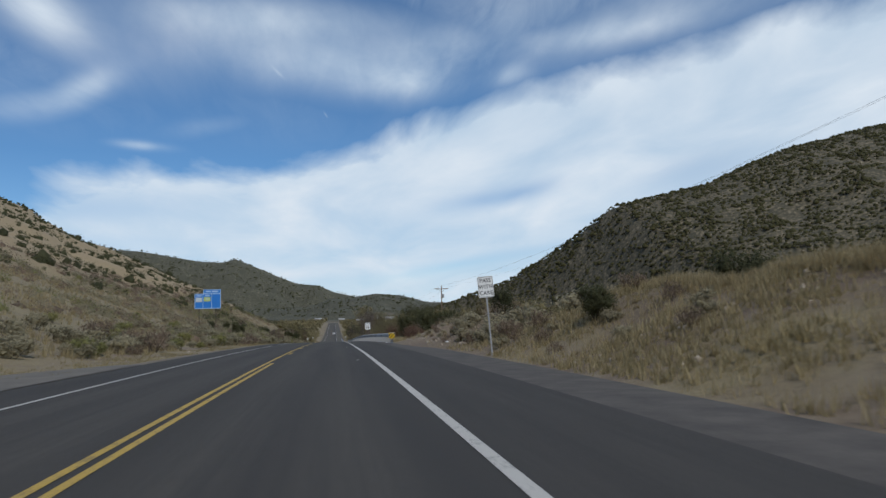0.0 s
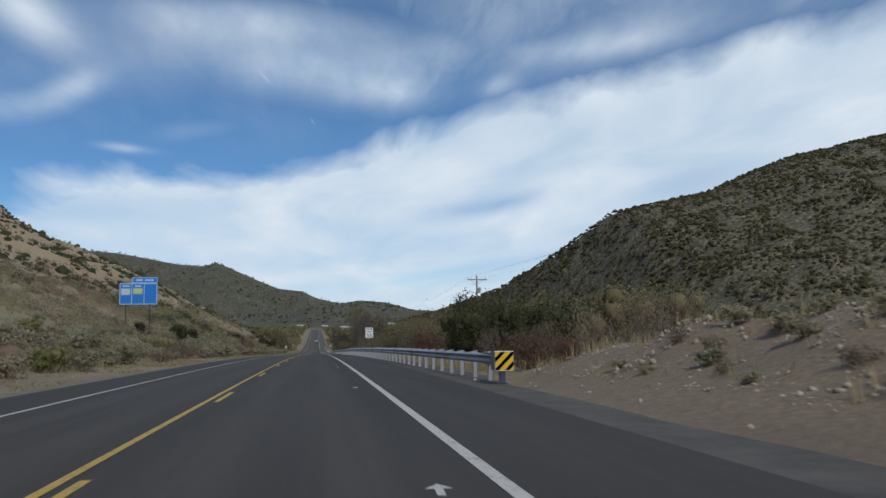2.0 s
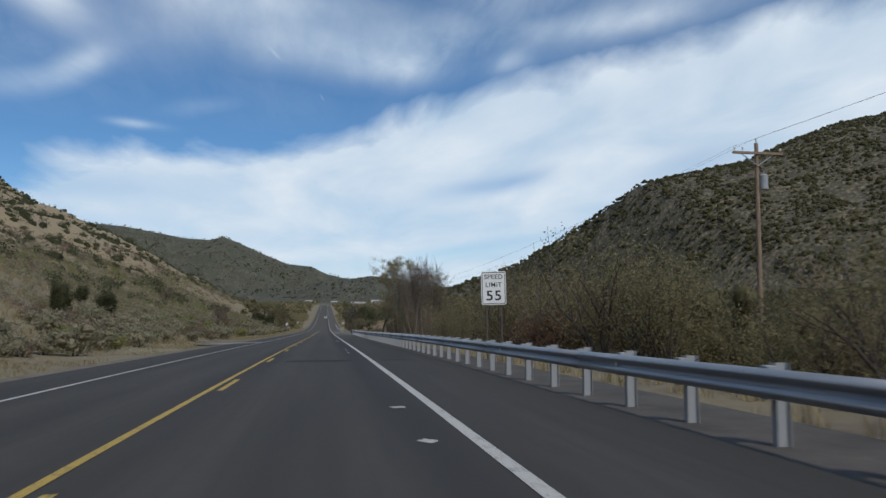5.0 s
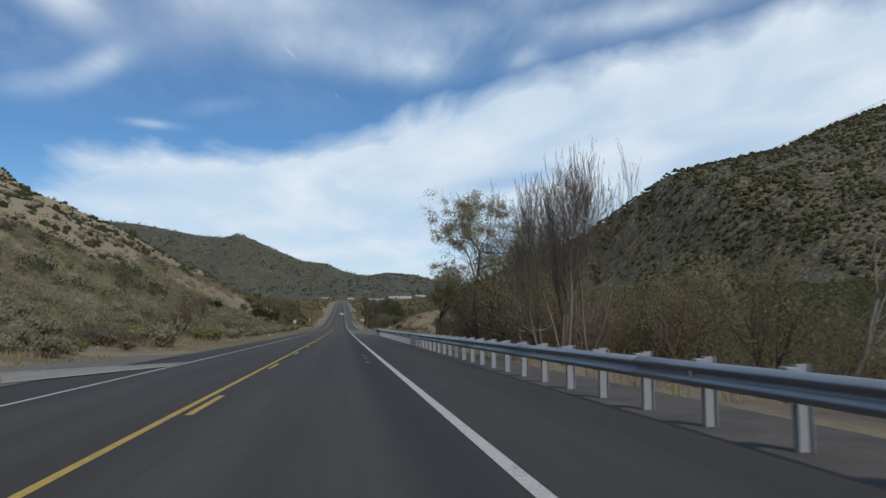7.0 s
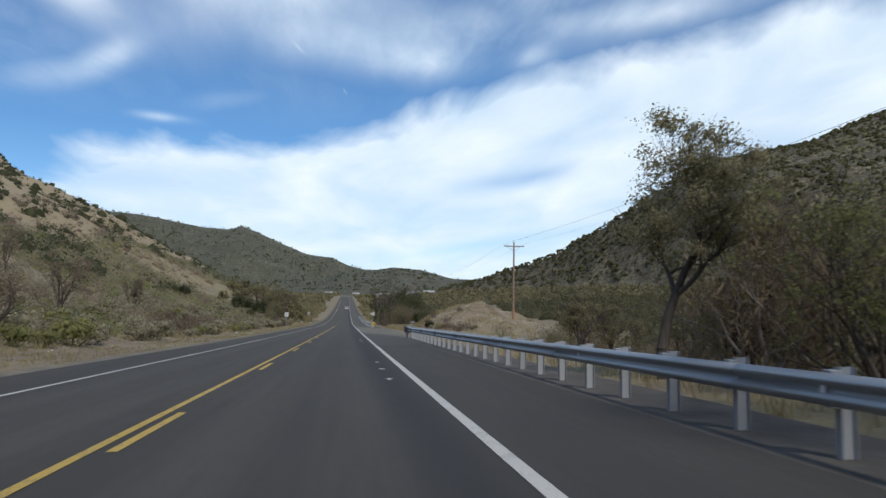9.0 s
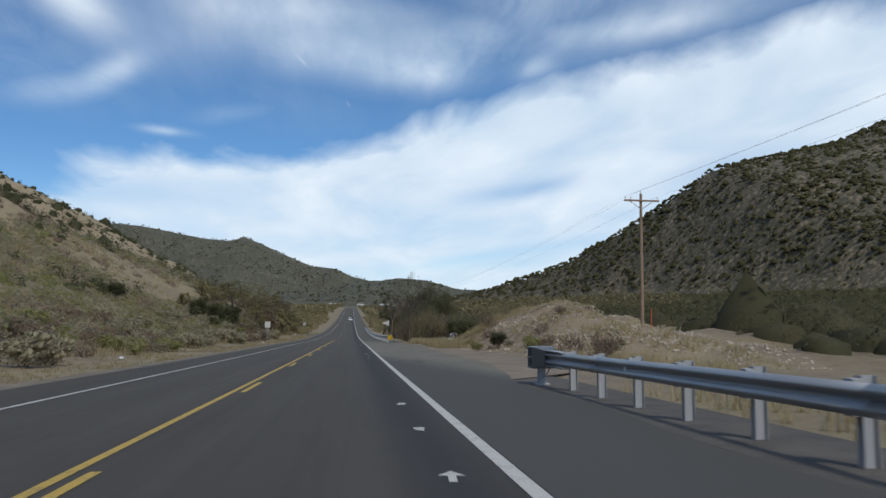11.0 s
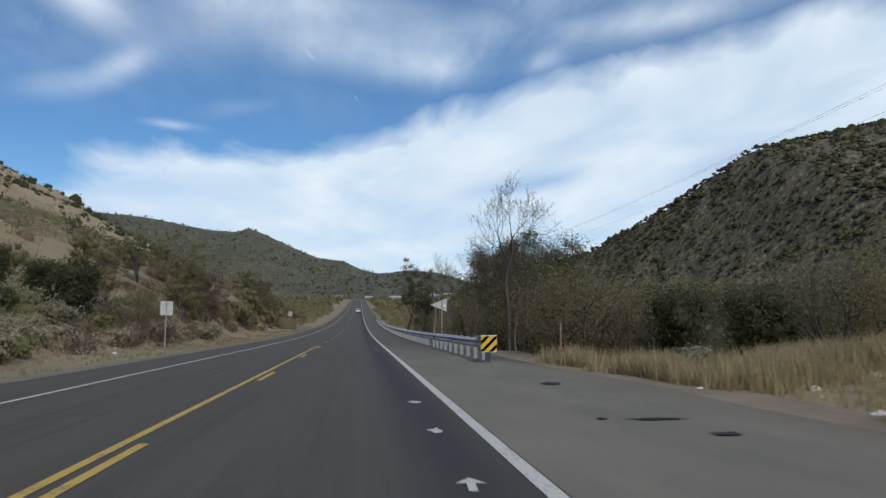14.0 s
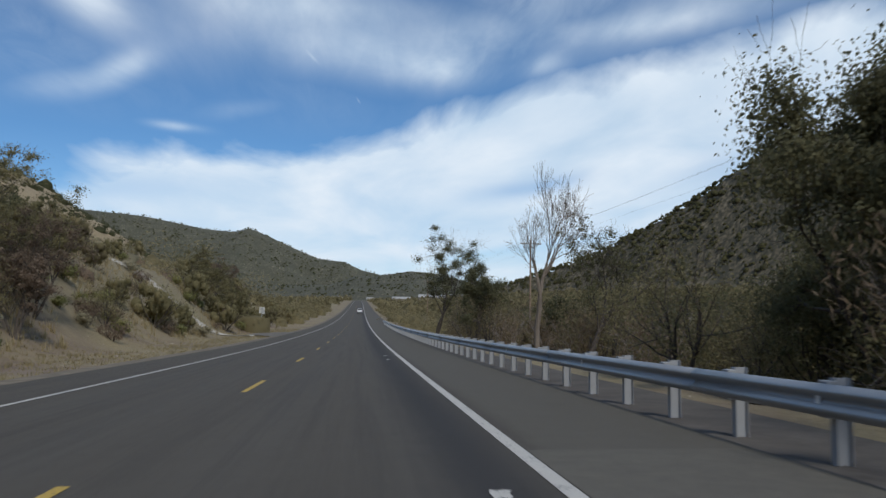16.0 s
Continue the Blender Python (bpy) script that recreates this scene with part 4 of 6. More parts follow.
def rim(w, h, band, inset, r=0.035):
    """A thin painted border line just before a panel."""
    bm = bmesh.new()

    def ring(ww, hh, rr):
        out = []
        for cx, cz, a0 in ((ww / 2 - rr, hh / 2 - rr, 0), (-ww / 2 + rr, hh / 2 - rr, 90), (-ww / 2 + rr, -hh / 2 + rr, 180), (ww / 2 - rr, -hh / 2 + rr, 270)):
            for k in range(5):
                a = radians(a0 + k * 22.5)
                out.append(bm.verts.new((cx + rr * math.cos(a), -0.0015, cz + rr * math.sin(a))))
        return out

    o = ring(w - 2 * inset, h - 2 * inset, r)
    i = ring(w - 2 * inset - 2 * band, h - 2 * inset - 2 * band, max(0.005, r - band))
    for k in range(len(o)):
        bm.faces.new((o[k], o[(k + 1) % len(o)], i[(k + 1) % len(o)], i[k]))
    return bm


def pass_sign():
    x, y = 8.33, 23.3
    z = gz(x, y)
    s = thing("road_sign", pose(x, y, z, 0, -4.0, 0), "white regulatory sign with black words on one thin post", "road sign")
    top = 3.08 - z
    bm = boxed(-0.03, 0.03, 0.008, 0.05, -0.4, top - 0.05, bevel=0.006)
    part("post", bm, M_POST, s)
    p = part("panel", plate(0.62, 0.82), M_SIGN_WHITE, s)
    p.matrix_basis = pose(0, 0, top - 0.41)
    part("border", rim(0.62, 0.82, 0.014, 0.02), M_BLACK, p)
    for k, w in enumerate(("PASS", "WITH", "CARE")):
        words(w, 0.215, pose(0, -0.003, 0.245 - 0.245 * k, 90) @ Matrix.Diagonal((0.92, 1, 1, 1)), p, M_BLACK)
    return s


def speed_sign():
    x, y = 8.14, 129.9
    z = gz(x, y)
    s = thing("road_sign", pose(x, y, z, 0, -1.0, -2), "large white speed limit sign with black figures on two posts", "road sign")
    top = 2.37 - z
    for dx in (-0.27, 0.27):
        part("post", boxed(dx - 0.035, dx + 0.035, 0.01, 0.07, -0.4, top - 0.1, bevel=0.006), M_BARK, s, "dark square post")
    p = part("panel", plate(0.91, 1.21, r=0.06), M_SIGN_WHITE, s)
    p.matrix_basis = pose(0, 0, top - 0.605)
    part("border", rim(0.91, 1.21, 0.022, 0.03, 0.05), M_BLACK, p)
    words("SPEED", 0.235, pose(0, -0.003, 0.40, 90), p, M_BLACK)
    words("LIMIT", 0.235, pose(0, -0.003, 0.11, 90), p, M_BLACK)
    words("55", 0.50, pose(0, -0.003, -0.29, 90) @ Matrix.Diagonal((1.12, 1, 1, 1)), p, M_BLACK)
    return s


def blue_sign():
    """A traveller-service board: a wide panel in three fields with a smaller header panel, on posts on the slope."""
    x, y = -23.0, 155.8
    z = gz(x, y)
    s = thing("service_sign", pose(x, y, z, 0, 0, -2), "tall blue service sign with pale logo panels on dark posts", "road sign")
    b = 6.28 - z
    for dx in (-1.7, 1.6):
        part("post", boxed(dx - 0.06, dx + 0.06, 0.05, 0.17, gz(x + dx, y) - z - 0.4, b + 3.2, bevel=0.008), M_BARK, s, "dark weathered post")
    p = part("panel", plate(5.2, 3.05, 0.03, 0.15), M_SIGN_BLUE, s)
    p.matrix_basis = pose(0, 0, b + 1.525)
    part("border", rim(5.2, 3.05, 0.10, 0.02, 0.14), M_SIGN_EDGE, p)
    for dx in (-0.93, 0.78):
        part("divider", boxed(dx - 0.04, dx + 0.04, -0.004, -0.001, -1.42, 1.42), M_SIGN_EDGE, p)
    pale = plain("pale_logo_panel", (0.55, 0.60, 0.58), 0.5)
    lime = plain("lime_logo_panel", (0.50, 0.58, 0.10), 0.5)
    part("logo_panel", boxed(-2.35, -1.15, -0.008, -0.002, -0.15, 0.75), pale, p, "pale logo panel with bars")
    part("logo_panel", boxed(-0.75, 0.55, -0.008, -0.002, -0.05, 0.80), lime, p, "lime logo panel with bars")
    for x0, x1, z0 in ((-2.2, -1.3, 0.45), (-2.2, -1.3, 0.15), (-0.6, 0.4, 0.52), (-0.6, 0.4, 0.22)):
        part("bar", boxed(x0, x1, -0.012, -0.009, z0, z0 + 0.10), M_SIGN_EDGE, p)
    for x0, x1 in ((-2.2, -1.2), (-0.5, 0.35)):
        part("bar", boxed(x0, x1, -0.006, -0.001, 1.0, 1.2), M_SIGN_EDGE, p)
    h = part("header_panel", plate(3.45, 0.82, 0.03, 0.08), M_SIGN_BLUE, s)
    h.matrix_basis = pose(0.85, 0, b + 3.06 + 0.41)
    part("border", rim(3.45, 0.82, 0.07, 0.015, 0.07), M_SIGN_EDGE, h)
    for x0, x1 in ((-1.2, -0.3), (0.0, 1.2)):
        part("bar", boxed(x0, x1, -0.006, -0.001, -0.12, 0.12), M_SIGN_EDGE, h)
    return s


def sign_back(x, y, w, h, top, label):
    z = gz(x, y)
    s = thing("road_sign", pose(x, y, z, 0, 1.0, 3), label, "road sign")
    part("post", boxed(-0.03, 0.03, -0.05, -0.005, -0.4, top - z, bevel=0.006), M_POST, s)
    p = part("panel", plate(w, h), M_SIGN_BACK, s)
    p.matrix_basis = pose(0, 0, top - z - h / 2)
    part("bracket", boxed(-0.10, 0.10, -0.058, -0.052, top - z - 0.2, top - z - 0.12), M_POST, s)
    return s


def pennant_back():
    x, y = 7.0, 327.5
    z = gz(x, y)
    s = thing("road_sign", pose(x, y, z), "bare metal back of a pennant sign on a thin post", "road sign")
    part("post", boxed(-0.03, 0.03, -0.055, -0.01, -0.4, -1.45 - z, bevel=0.006), M_POST, s)
    bm = bmesh.new()
    f = bm.faces.new([bm.verts.new(c) for c in ((-0.66, 0, -1.69 - z), (0.27, 0, -2.08 - z), (0.29, 0, -1.31 - z))])
    r_ = bmesh.ops.extrude_face_region(bm, geom=[f])
    for v in r_["geom"]:
        if isinstance(v, bmesh.types.BMVert):
            v.co.y += 0.005
    bmesh.ops.recalc_face_normals(bm, faces=list(bm.faces))
    part("panel", bm, M_SIGN_BACK, s)
    part("sticker", boxed(0.10, 0.24, -0.004, -0.001, -1.82 - z, -1.66 - z), M_SIGN_WHITE, s)
    return s


pass_sign()
speed_sign()
blue_sign()
sign_back(-8.95, 329.8, 0.70, 0.80, -1.52, "bare grey back of a square sign on one post")
sign_back(-8.8, 410.0, 0.62, 0.75, -1.9, "bare pale back of a square sign on one post")
pennant_back()
for x, y, h in ((8.55, 306.9, 1.35), (21.4, 271.2, 1.4)):
    s = thing("marker_post", pose(x, y, gz(x, y)), "thin upright marker post in dry grass", "post")
    bm = bmesh.new()
    rod(bm, (0, 0, -0.3), (0, 0, h), 0.035, 0.03)
    part("stake", bm, plain("orange_marker", (0.55, 0.12, 0.03), 0.6) if x > 10 else M_WOOD, s)


# ---- poles and wires ----
def utility_pole(x, y, top, base, tank=False):
    z = base
    p = thing("utility_pole", pose(x, y, z, 0, 0.6, 0), "weathered wooden utility pole with one cross arm", "utility pole", "poles of the power line")
    h = top - z
    bm = bmesh.new()
    rod(bm, (0, 0, -1.5), (0, 0, h), 0.14, 0.09, 12)
    part("shaft", bm, M_WOOD, p)
    part("cross_arm", boxed(-1.25, 1.25, -0.16, -0.05, h - 0.55, h - 0.43, bevel=0.01), M_WOOD, p)
    for s in (-1, 1):
        bm = bmesh.new()
        rod(bm, (s * 0.85, -0.08, h - 0.5), (0, -0.10, h - 1.1), 0.025, sides=6)
        part("brace", bm, M_POST, p)
    for dx in (-1.15, -0.75, 0.0, 1.15):
        bm = bmesh.new()
        b0 = h - 0.43 if dx else h
        rod(bm, (dx, -0.1 if dx else 0, b0), (dx, -0.1 if dx else 0, b0 + 0.12), 0.015, sides=6)
        rod(bm, (dx, -0.1 if dx else 0, b0 + 0.10), (dx, -0.1 if dx else 0, b0 + 0.20), 0.05, 0.035)
        part("insulator", bm, M_SIGN_BACK, p)
    if tank:
        bm = bmesh.new()
        rod(bm, (0.28, -0.1, h - 2.2), (0.28, -0.1, h - 1.55), 0.19, 0.19, 14)
        rod(bm, (0.28, -0.1, h - 1.55), (0.28, -0.1, h - 1.48), 0.19, 0.10, 14)
        rod(bm, (0.28, -0.1, h - 1.48), (0.28, -0.1, h - 1.33), 0.03, 0.03)
        rod(bm, (0.05, 0, h - 1.7), (0.25, -0.05, h - 1.7), 0.03)
        part("transformer", bm, M_POST, p, "grey steel transformer can")
    return p


POLES = [(22.3, -3.0, 9.6), (21.95, 135.7, 8.8), (21.9, 274.1, 7.4), (21.9, 412.0, 6.4), (21.5, 548.0, 8.0)]
for i, (x, y, top) in enumerate(POLES):
    utility_pole(x, y, top, gz(x, y), i == 1)
for (xa, ya, ta), (xb, yb, tb) in zip(POLES, POLES[1:]):
    for dx, dz in ((-1.15, -0.23), (0.0, 0.2), (1.15, -0.23)):
        u = np.linspace(0, 1, 19)
        line = np.stack([xa + dx + (xb - xa) * u, ya - 0.1 + (yb - ya) * u, ta + dz + (tb - ta) * u - 5.2 * u * (1 - u)], -1)
        ring = [(0.0045 * math.cos(6.2832 * j / 5), 0, 0.0045 * math.sin(6.2832 * j / 5)) for j in range(5)]
        vs = (line[:, None, :] + np.array(ring)[None]).reshape(-1, 3)
        fs = [(5 * k + j, 5 * k + (j + 1) % 5, 5 * k + 5 + (j + 1) % 5, 5 * k + 5 + j) for k in range(18) for j in range(5)]
        tagged(new("power_line", mesh_of("power_line", vs, fs, M_WIRE)), "thin dark sagging wire strung between wooden poles", "wire", "wires of the power line")


# a paved drain running down the left bank
def drain():
    u = np.linspace(0, 1, 26)
    x, y = -7.4 - 10.6 * u, 392.5 - 6.5 * u
    prof = [(-0.42, 0.16), (-0.34, 0.17), (-0.2, 0.07), (0.2, 0.07), (0.34, 0.17), (0.42, 0.16)]
    vs = [(x[k] + 0.52 * o, y[k] + 0.85 * o, max(gz(x[k], y[k]), float(road_z(y[k])) - 0.1) + h) for k in range(26) for o, h in prof]
    fs = [(6 * k + j, 6 * k + j + 1, 6 * k + 7 + j, 6 * k + 6 + j) for k in range(25) for j in range(5)]
    tagged(new("drain_channel", mesh_of("drain_channel", vs, fs, plain("pale_concrete", (0.42, 0.39, 0.34), 0.9, 0, 0.15, 1.5))), "pale concrete drain channel down a roadside bank", "drain")


drain()


# ---- plants ----
def unit_quads(n, rng, size, long=1.0, up=0.0, out=None):
    """n small leaves at the origin, four corners each; out: the way that they face."""
    a = rng.normal(size=(n, 3))
    if out is not None:
        face = out / (np.linalg.norm(out, axis=1, keepdims=True) + 1e-6) + rng.normal(0, 0.38, (n, 3))
        a = np.cross(face, a)
    else:
        a[:, 2] = a[:, 2] * (1 - up) + up * np.abs(rng.normal(1.2, 0.5, n)) * 1.5
    a /= np.linalg.norm(a, axis=1, keepdims=True) + 1e-9
    b = np.cross(a, rng.normal(size=(n, 3)) if out is None else face)
    b /= np.linalg.norm(b, axis=1, keepdims=True) + 1e-9
    s = size * rng.uniform(0.6, 1.35, (n, 1))
    a, b = a * s * long, b * s
    return np.stack([-a * 0.5, b * 0.42 + a * 0.05, a * 0.5, -b * 0.42 - a * 0.02], 1)


def blob_points(n, rng, puffs, shell=0.55):
    """Points in a heap of puffs (centre and half sizes), thicker towards their skins."""
    k = rng.choice(len(puffs), n, p=np.array([p[3] * p[4] * p[5] for p in puffs]) ** 0.67 / sum((p[3] * p[4] * p[5]) ** 0.67 for p in puffs))
    P = np.array(puffs)[k]
    d = rng.normal(size=(n, 3))
    d /= np.linalg.norm(d, axis=1, keepdims=True)
    r = 1 - (1 - shell) * rng.uniform(0, 1, (n, 1)) ** 1.5
    r *= rng.uniform(0.82, 1.12, (n, 1))
    return P[:, :3] + d * r * P[:, 3:], d / P[:, 3:] * P[:, 3:4]


def leaves_at(points, rng, size, long=1.0, up=0.0, out=None):
    q = unit_quads(len(points), rng, size, long, up, out) + points[:, None, :]
    return q.reshape(-1, 3)


def quads_mesh(name, corners, mat):
    n = len(corners) // 4
    return mesh_of(name, corners, np.arange(n * 4).reshape(n, 4), mat)


def blades_mesh(name, corners, mat):
    """The same from three corners each, for far or thin leaves."""
    n = len(corners) // 3
    return mesh_of(name, corners, np.arange(n * 3).reshape(n, 3), mat)


def tubes(segs, sides=5):
    """Tapered limbs from rows (a, b, ra, rb)."""
    vs, fs = [], []
    for a, b, ra, rb in segs:
        d = (b - a).normalized()
        u = d.orthogonal().normalized()
        w = d.cross(u)
        n = sides if ra > 0.03 else 3
        o = len(vs)
        for p, r in ((a, ra), (b, rb)):
            for k in range(n):
                t = 6.2832 * k / n
                vs.append(p + u * (r * math.cos(t)) + w * (r * math.sin(t)))
        for k in range(n):
            fs.append((o + k, o + (k + 1) % n, o + n + (k + 1) % n, o + n + k))
    return vs, fs


TWIG = 0.0045  # thinnest twig, radius in metres


def grow(rng, p, d, length, radius, depth, segs, tips, spread=0.5, rise=0.12, forks=3, wiggle=0.18):
    """One limb and all that grows from it."""
    steps = 4 if depth > 1 else 3
    q, r = p.copy(), radius
    for k in range(steps):
        d = (d + Vector(rng.normal(0, wiggle, 3)) + Vector((0, 0, rise))).normalized()
        e = q + d * (length / steps)
        r2 = radius * (1 - 0.55 * (k + 1) / steps)
        segs.append((q.copy(), e.copy(), max(r, TWIG), max(r2, TWIG)))
        if depth > 0 and k >= 1:
            for _ in range(forks if k == steps - 1 else int(rng.integers(0, 2)) + (1 if depth > 1 else 0)):
                s = (d + Vector(rng.normal(0, spread, 3))).normalized()
                grow(rng, e, s, length * rng.uniform(0.5, 0.75), r2 * rng.uniform(0.5, 0.75), depth - 1, segs, tips, spread, rise, forks, wiggle)
        q, r = e, r2
    if depth <= 1:
        tips.append((q.copy(), length))


def leaf_points(rng, segs, n, reach, thin=0.02):
    """Places for leaves along the thin ends of the limbs."""
    ends = [g for g in segs if g[3] < thin] or segs
    w = np.array([(g[1] - g[0]).length for g in ends])
    at = rng.choice(len(ends), n, p=w / w.sum())
    a = np.array([tuple(g[0]) for g in ends])[at]
    b = np.array([tuple(g[1]) for g in ends])[at]
    return a + (b - a) * rng.uniform(0, 1.1, (n, 1)) + rng.normal(0, reach, (n, 3))


def tree(name, x, y, height, seed, label, leaf=None, n_leaf=0, leaf_size=0.1, trunks=1, lean=(0, 0), bark=None, spread=0.5, thick=0.11, rise=0.12, depth=3, sink=0.1, cat="tree", droop=0.14, group="", low=0.12, slim=1.0, clumps=0, clear=0.0, puff=0.55, forks=3):
    rng = np.random.default_rng(seed)
    t = thing(name, pose(x, y, gz(x, y) - sink), label, cat, group)
    segs, tips = [], []
    for k in range(trunks):
        a = rng.uniform(0, 6.28)
        s = 0.0 if trunks == 1 else 0.35
        d = Vector((lean[0] + s * math.cos(a), lean[1] + s * math.sin(a), 1)).normalized()
        foot = Vector((0.25 * s * math.cos(a), 0.25 * s * math.sin(a), 0))
        for _ in range(5 if clear else 0):
            d = (d + Vector((rng.normal(0, 0.05), rng.normal(0, 0.05), 0))).normalized()
            segs.append((foot.copy(), foot + d * (height * clear / 5), thick, thick * 0.93))
            foot = foot + d * (height * clear / 5)
        grow(rng, foot, d, height * (0.52 - 0.45 * clear) * rng.uniform(0.85, 1.0), thick * rng.uniform(0.75, 1.0), depth, segs, tips, spread, rise, forks)
    top = max(b.z for _, b, _, _ in segs)
    k = height / max(top, 0.1)
    shape = Vector((k * slim, k * slim, k))
    segs = [(a * shape, b * shape, ra, rb) for a, b, ra, rb in segs]
    vs, fs = tubes(segs)
    part("trunk", mesh_of("trunk", [tuple(v) for v in vs], fs, bark or M_BARK), None, t)
    if leaf and n_leaf:
        if clumps:
            at = leaf_points(rng, segs, clumps, 0.1, thick * 0.3)
            r = rng.uniform(0.35, 0.75, (clumps, 1)) * height / 8
            pick_ = rng.integers(0, clumps, n_leaf)
            way = rng.normal(0, 1, (n_leaf, 3))
            pts = at[pick_] + way * puff * r[pick_] * np.array([1, 1, 0.7])
            way = way + (at[pick_] - at.mean(0)) / height * 2.0
        else:
            pts = leaf_points(rng, segs, n_leaf, droop, thick * 0.3)
            way = (pts - pts.mean(0)) / height * 2.5 + rng.normal(0, 0.5, pts.shape)
        ok = pts[:, 2] > height * low
        part("crown", quads_mesh("crown", leaves_at(pts[ok], rng, leaf_size, 1.2, 0, way[ok]), leaf), None, t)
    return t


def lump_grid(k=2):
    """A ball of 6 k k four-sided faces: corners and faces."""
    vs, fs, at = [], [], {}
    for ax in range(3):
        for s in (-1, 1):
            for i in range(k):
                for j in range(k):
                    q = []
                    for u, v in ((i, j), (i + 1, j), (i + 1, j + 1), (i, j + 1)):
                        c = [0, 0, 0]
                        c[ax], c[(ax + 1) % 3], c[(ax + 2) % 3] = s, 2 * u / k - 1, 2 * v / k - 1
                        if tuple(c) not in at:
                            at[tuple(c)] = len(vs)
                            vs.append(tuple(Vector(c).normalized()))
                        q.append(at[tuple(c)])
                    fs.append(q if s > 0 else q[::-1])
    return np.array(vs), np.array(fs)


LUMP_V, LUMP_F = lump_grid(2)


def lumps(rng, heap, inner=0.46):
    """Dense hearts of foliage inside the loose leaves."""
    vs, fs = [], []
    for cx, cy, cz, rx, ry, rz in heap:
        fs.append(LUMP_F + len(LUMP_V) * len(vs))
        vs.append(LUMP_V * rng.uniform(0.6, 1.15, (len(LUMP_V), 1)) * np.array([rx, ry, rz]) * inner + np.array([cx, cy, cz]))
    return np.concatenate(vs), np.concatenate(fs)


def bush_mesh(name, seed, w, h, n, size, mat, long=1.0, up=0.0, puffs=5, low=0.0, heart=True):
    """A loose heap of leaves and twig ends, standing on its base."""
    rng = np.random.default_rng(seed)
    heap = [(0, 0, h * 0.42, w * 0.36, w * 0.36, h * 0.42)]
    for k in range(puffs):
        a, r = rng.uniform(0, 6.28), w * rng.uniform(0.15, 0.34)
        s = rng.uniform(0.16, 0.30)
        heap.append((r * math.cos(a), r * math.sin(a), h * rng.uniform(0.3, 0.78), w * s, w * s, h * s * 1.1))
    pts, face = blob_points(n, rng, heap)
    pts[:, 2] = np.maximum(pts[:, 2], 0.02 + 0.1 * h * rng.uniform(0, 1, n))
    q = leaves_at(pts, rng, size, long, up, face if long < 3 else None)
    if long >= 3 or not heart:
        return quads_mesh(name, q, mat)
    cv, cf = lumps(rng, heap)
    cv[:, 2] = np.maximum(cv[:, 2], 0.02)
    return mesh_of(name, np.concatenate([q, cv]), np.concatenate([np.arange(len(q)).reshape(-1, 4), cf + len(q)]), mat)


def shrub(name, seed, w, h, n, size, leaf, long=1.0, up=0.0, puffs=5, bark=None, stems=5, twiggy=1, heart=True):
    """A shrub to copy: stems from one root and a loose crown."""
    rng = np.random.default_rng(seed)
    t = thing(name, pose(0, 0, -50), "shrub", "shrub")
    segs, tips = [], []
    for k in range(stems):
        a = 6.28 * k / stems + rng.uniform(-0.5, 0.5)
        d = Vector((math.cos(a) * 0.55 * w / h, math.sin(a) * 0.55 * w / h, 1)).normalized()
        grow(rng, Vector((0, 0, -0.05)), d, h * 0.55, 0.013 * h + 0.006, twiggy, segs, tips, 0.5, 0.1, 2)
    top = max(b.z for _, b, _, _ in segs)
    f = h * 0.97 / top
    segs = [(p * f, q * f, ra, rb) for p, q, ra, rb in segs]
    vs, fs = tubes(segs, 4)
    part("stem", mesh_of("stem", [tuple(v) for v in vs], fs, bark or M_BARK), None, t)
    part("foliage", bush_mesh("foliage", seed, w, h, n, size, leaf, long, up, puffs, heart=heart), None, t)
    return {"ob": t, "used": False}


def plant(name, kind_of, x, y, s, turn, label, cat, group="", kind="", sz=None, sink=0.06):
    m = pose(x, y, gz(x, y) - sink, 0, 0, turn) @ Matrix.Diagonal((s, s, sz or s, 1))
    if kind_of["used"]:
        ob = copy_thing(kind_of["ob"], m @ Matrix.Diagonal((*[1 / v for v in kind_of["ob"].scale], 1)))
    else:
        ob = kind_of["ob"]
        ob.matrix_basis = m
        kind_of["used"] = True
    ob.name = name
    ob["group"] = ""
    if not group:
        del ob["group"]
    return tagged(ob, label, cat, group, kind)


rng = np.random.default_rng(21)
SAGES = [shrub("sagebrush", 100 + k, 1.6, 0.95, 520, 0.084, L_SAGE, 1.4, 0.5, stems=4) for k in range(4)]
GREENS = [shrub("rabbitbrush", 120 + k, 1.5, 1.0, 750, 0.064, L_GREEN, 1.5, 0.55, stems=4) for k in range(3)]
BROWNS = [shrub("dry_bush", 140 + k, 1.5, 1.0, 420, 0.046, L_BROWN, 4.0, 0.6, twiggy=1) for k in range(3)]
JUNIPERS = [shrub("juniper", 160 + k, 2.6, 2.8, 6500, 0.078, L_JUNIPER, 1.3, 0.2, 22) for k in range(3)]
THICKETS = [shrub("scrub_tree", 180 + k, 3.6, 3.8, 3000, 0.058, L_THICKET if k % 2 else L_OLIVE, 1.5, 0.25, 16, twiggy=2, stems=5, heart=False) for k in range(4)]
SCRUBS = [shrub("scrub_tree", 190 + k, 3.6, 3.8, 1700, 0.104, L_THICKET if k % 2 else L_OLIVE, 1.3, 0.25, 16, twiggy=1, stems=4, heart=True) for k in range(3)]
REDS = [shrub("willow_bush", 200, 2.1, 1.5, 1700, 0.040, L_RED, 5.0, 0.7, 10, twiggy=2, stems=7)]
DRYSCRUB = [shrub("bare_scrub", 210 + k, 3.0, 3.4, 1300, 0.040, L_DRYWOOD, 6.0, 0.7, 12, M_BARE, 5, 2) for k in range(3)]


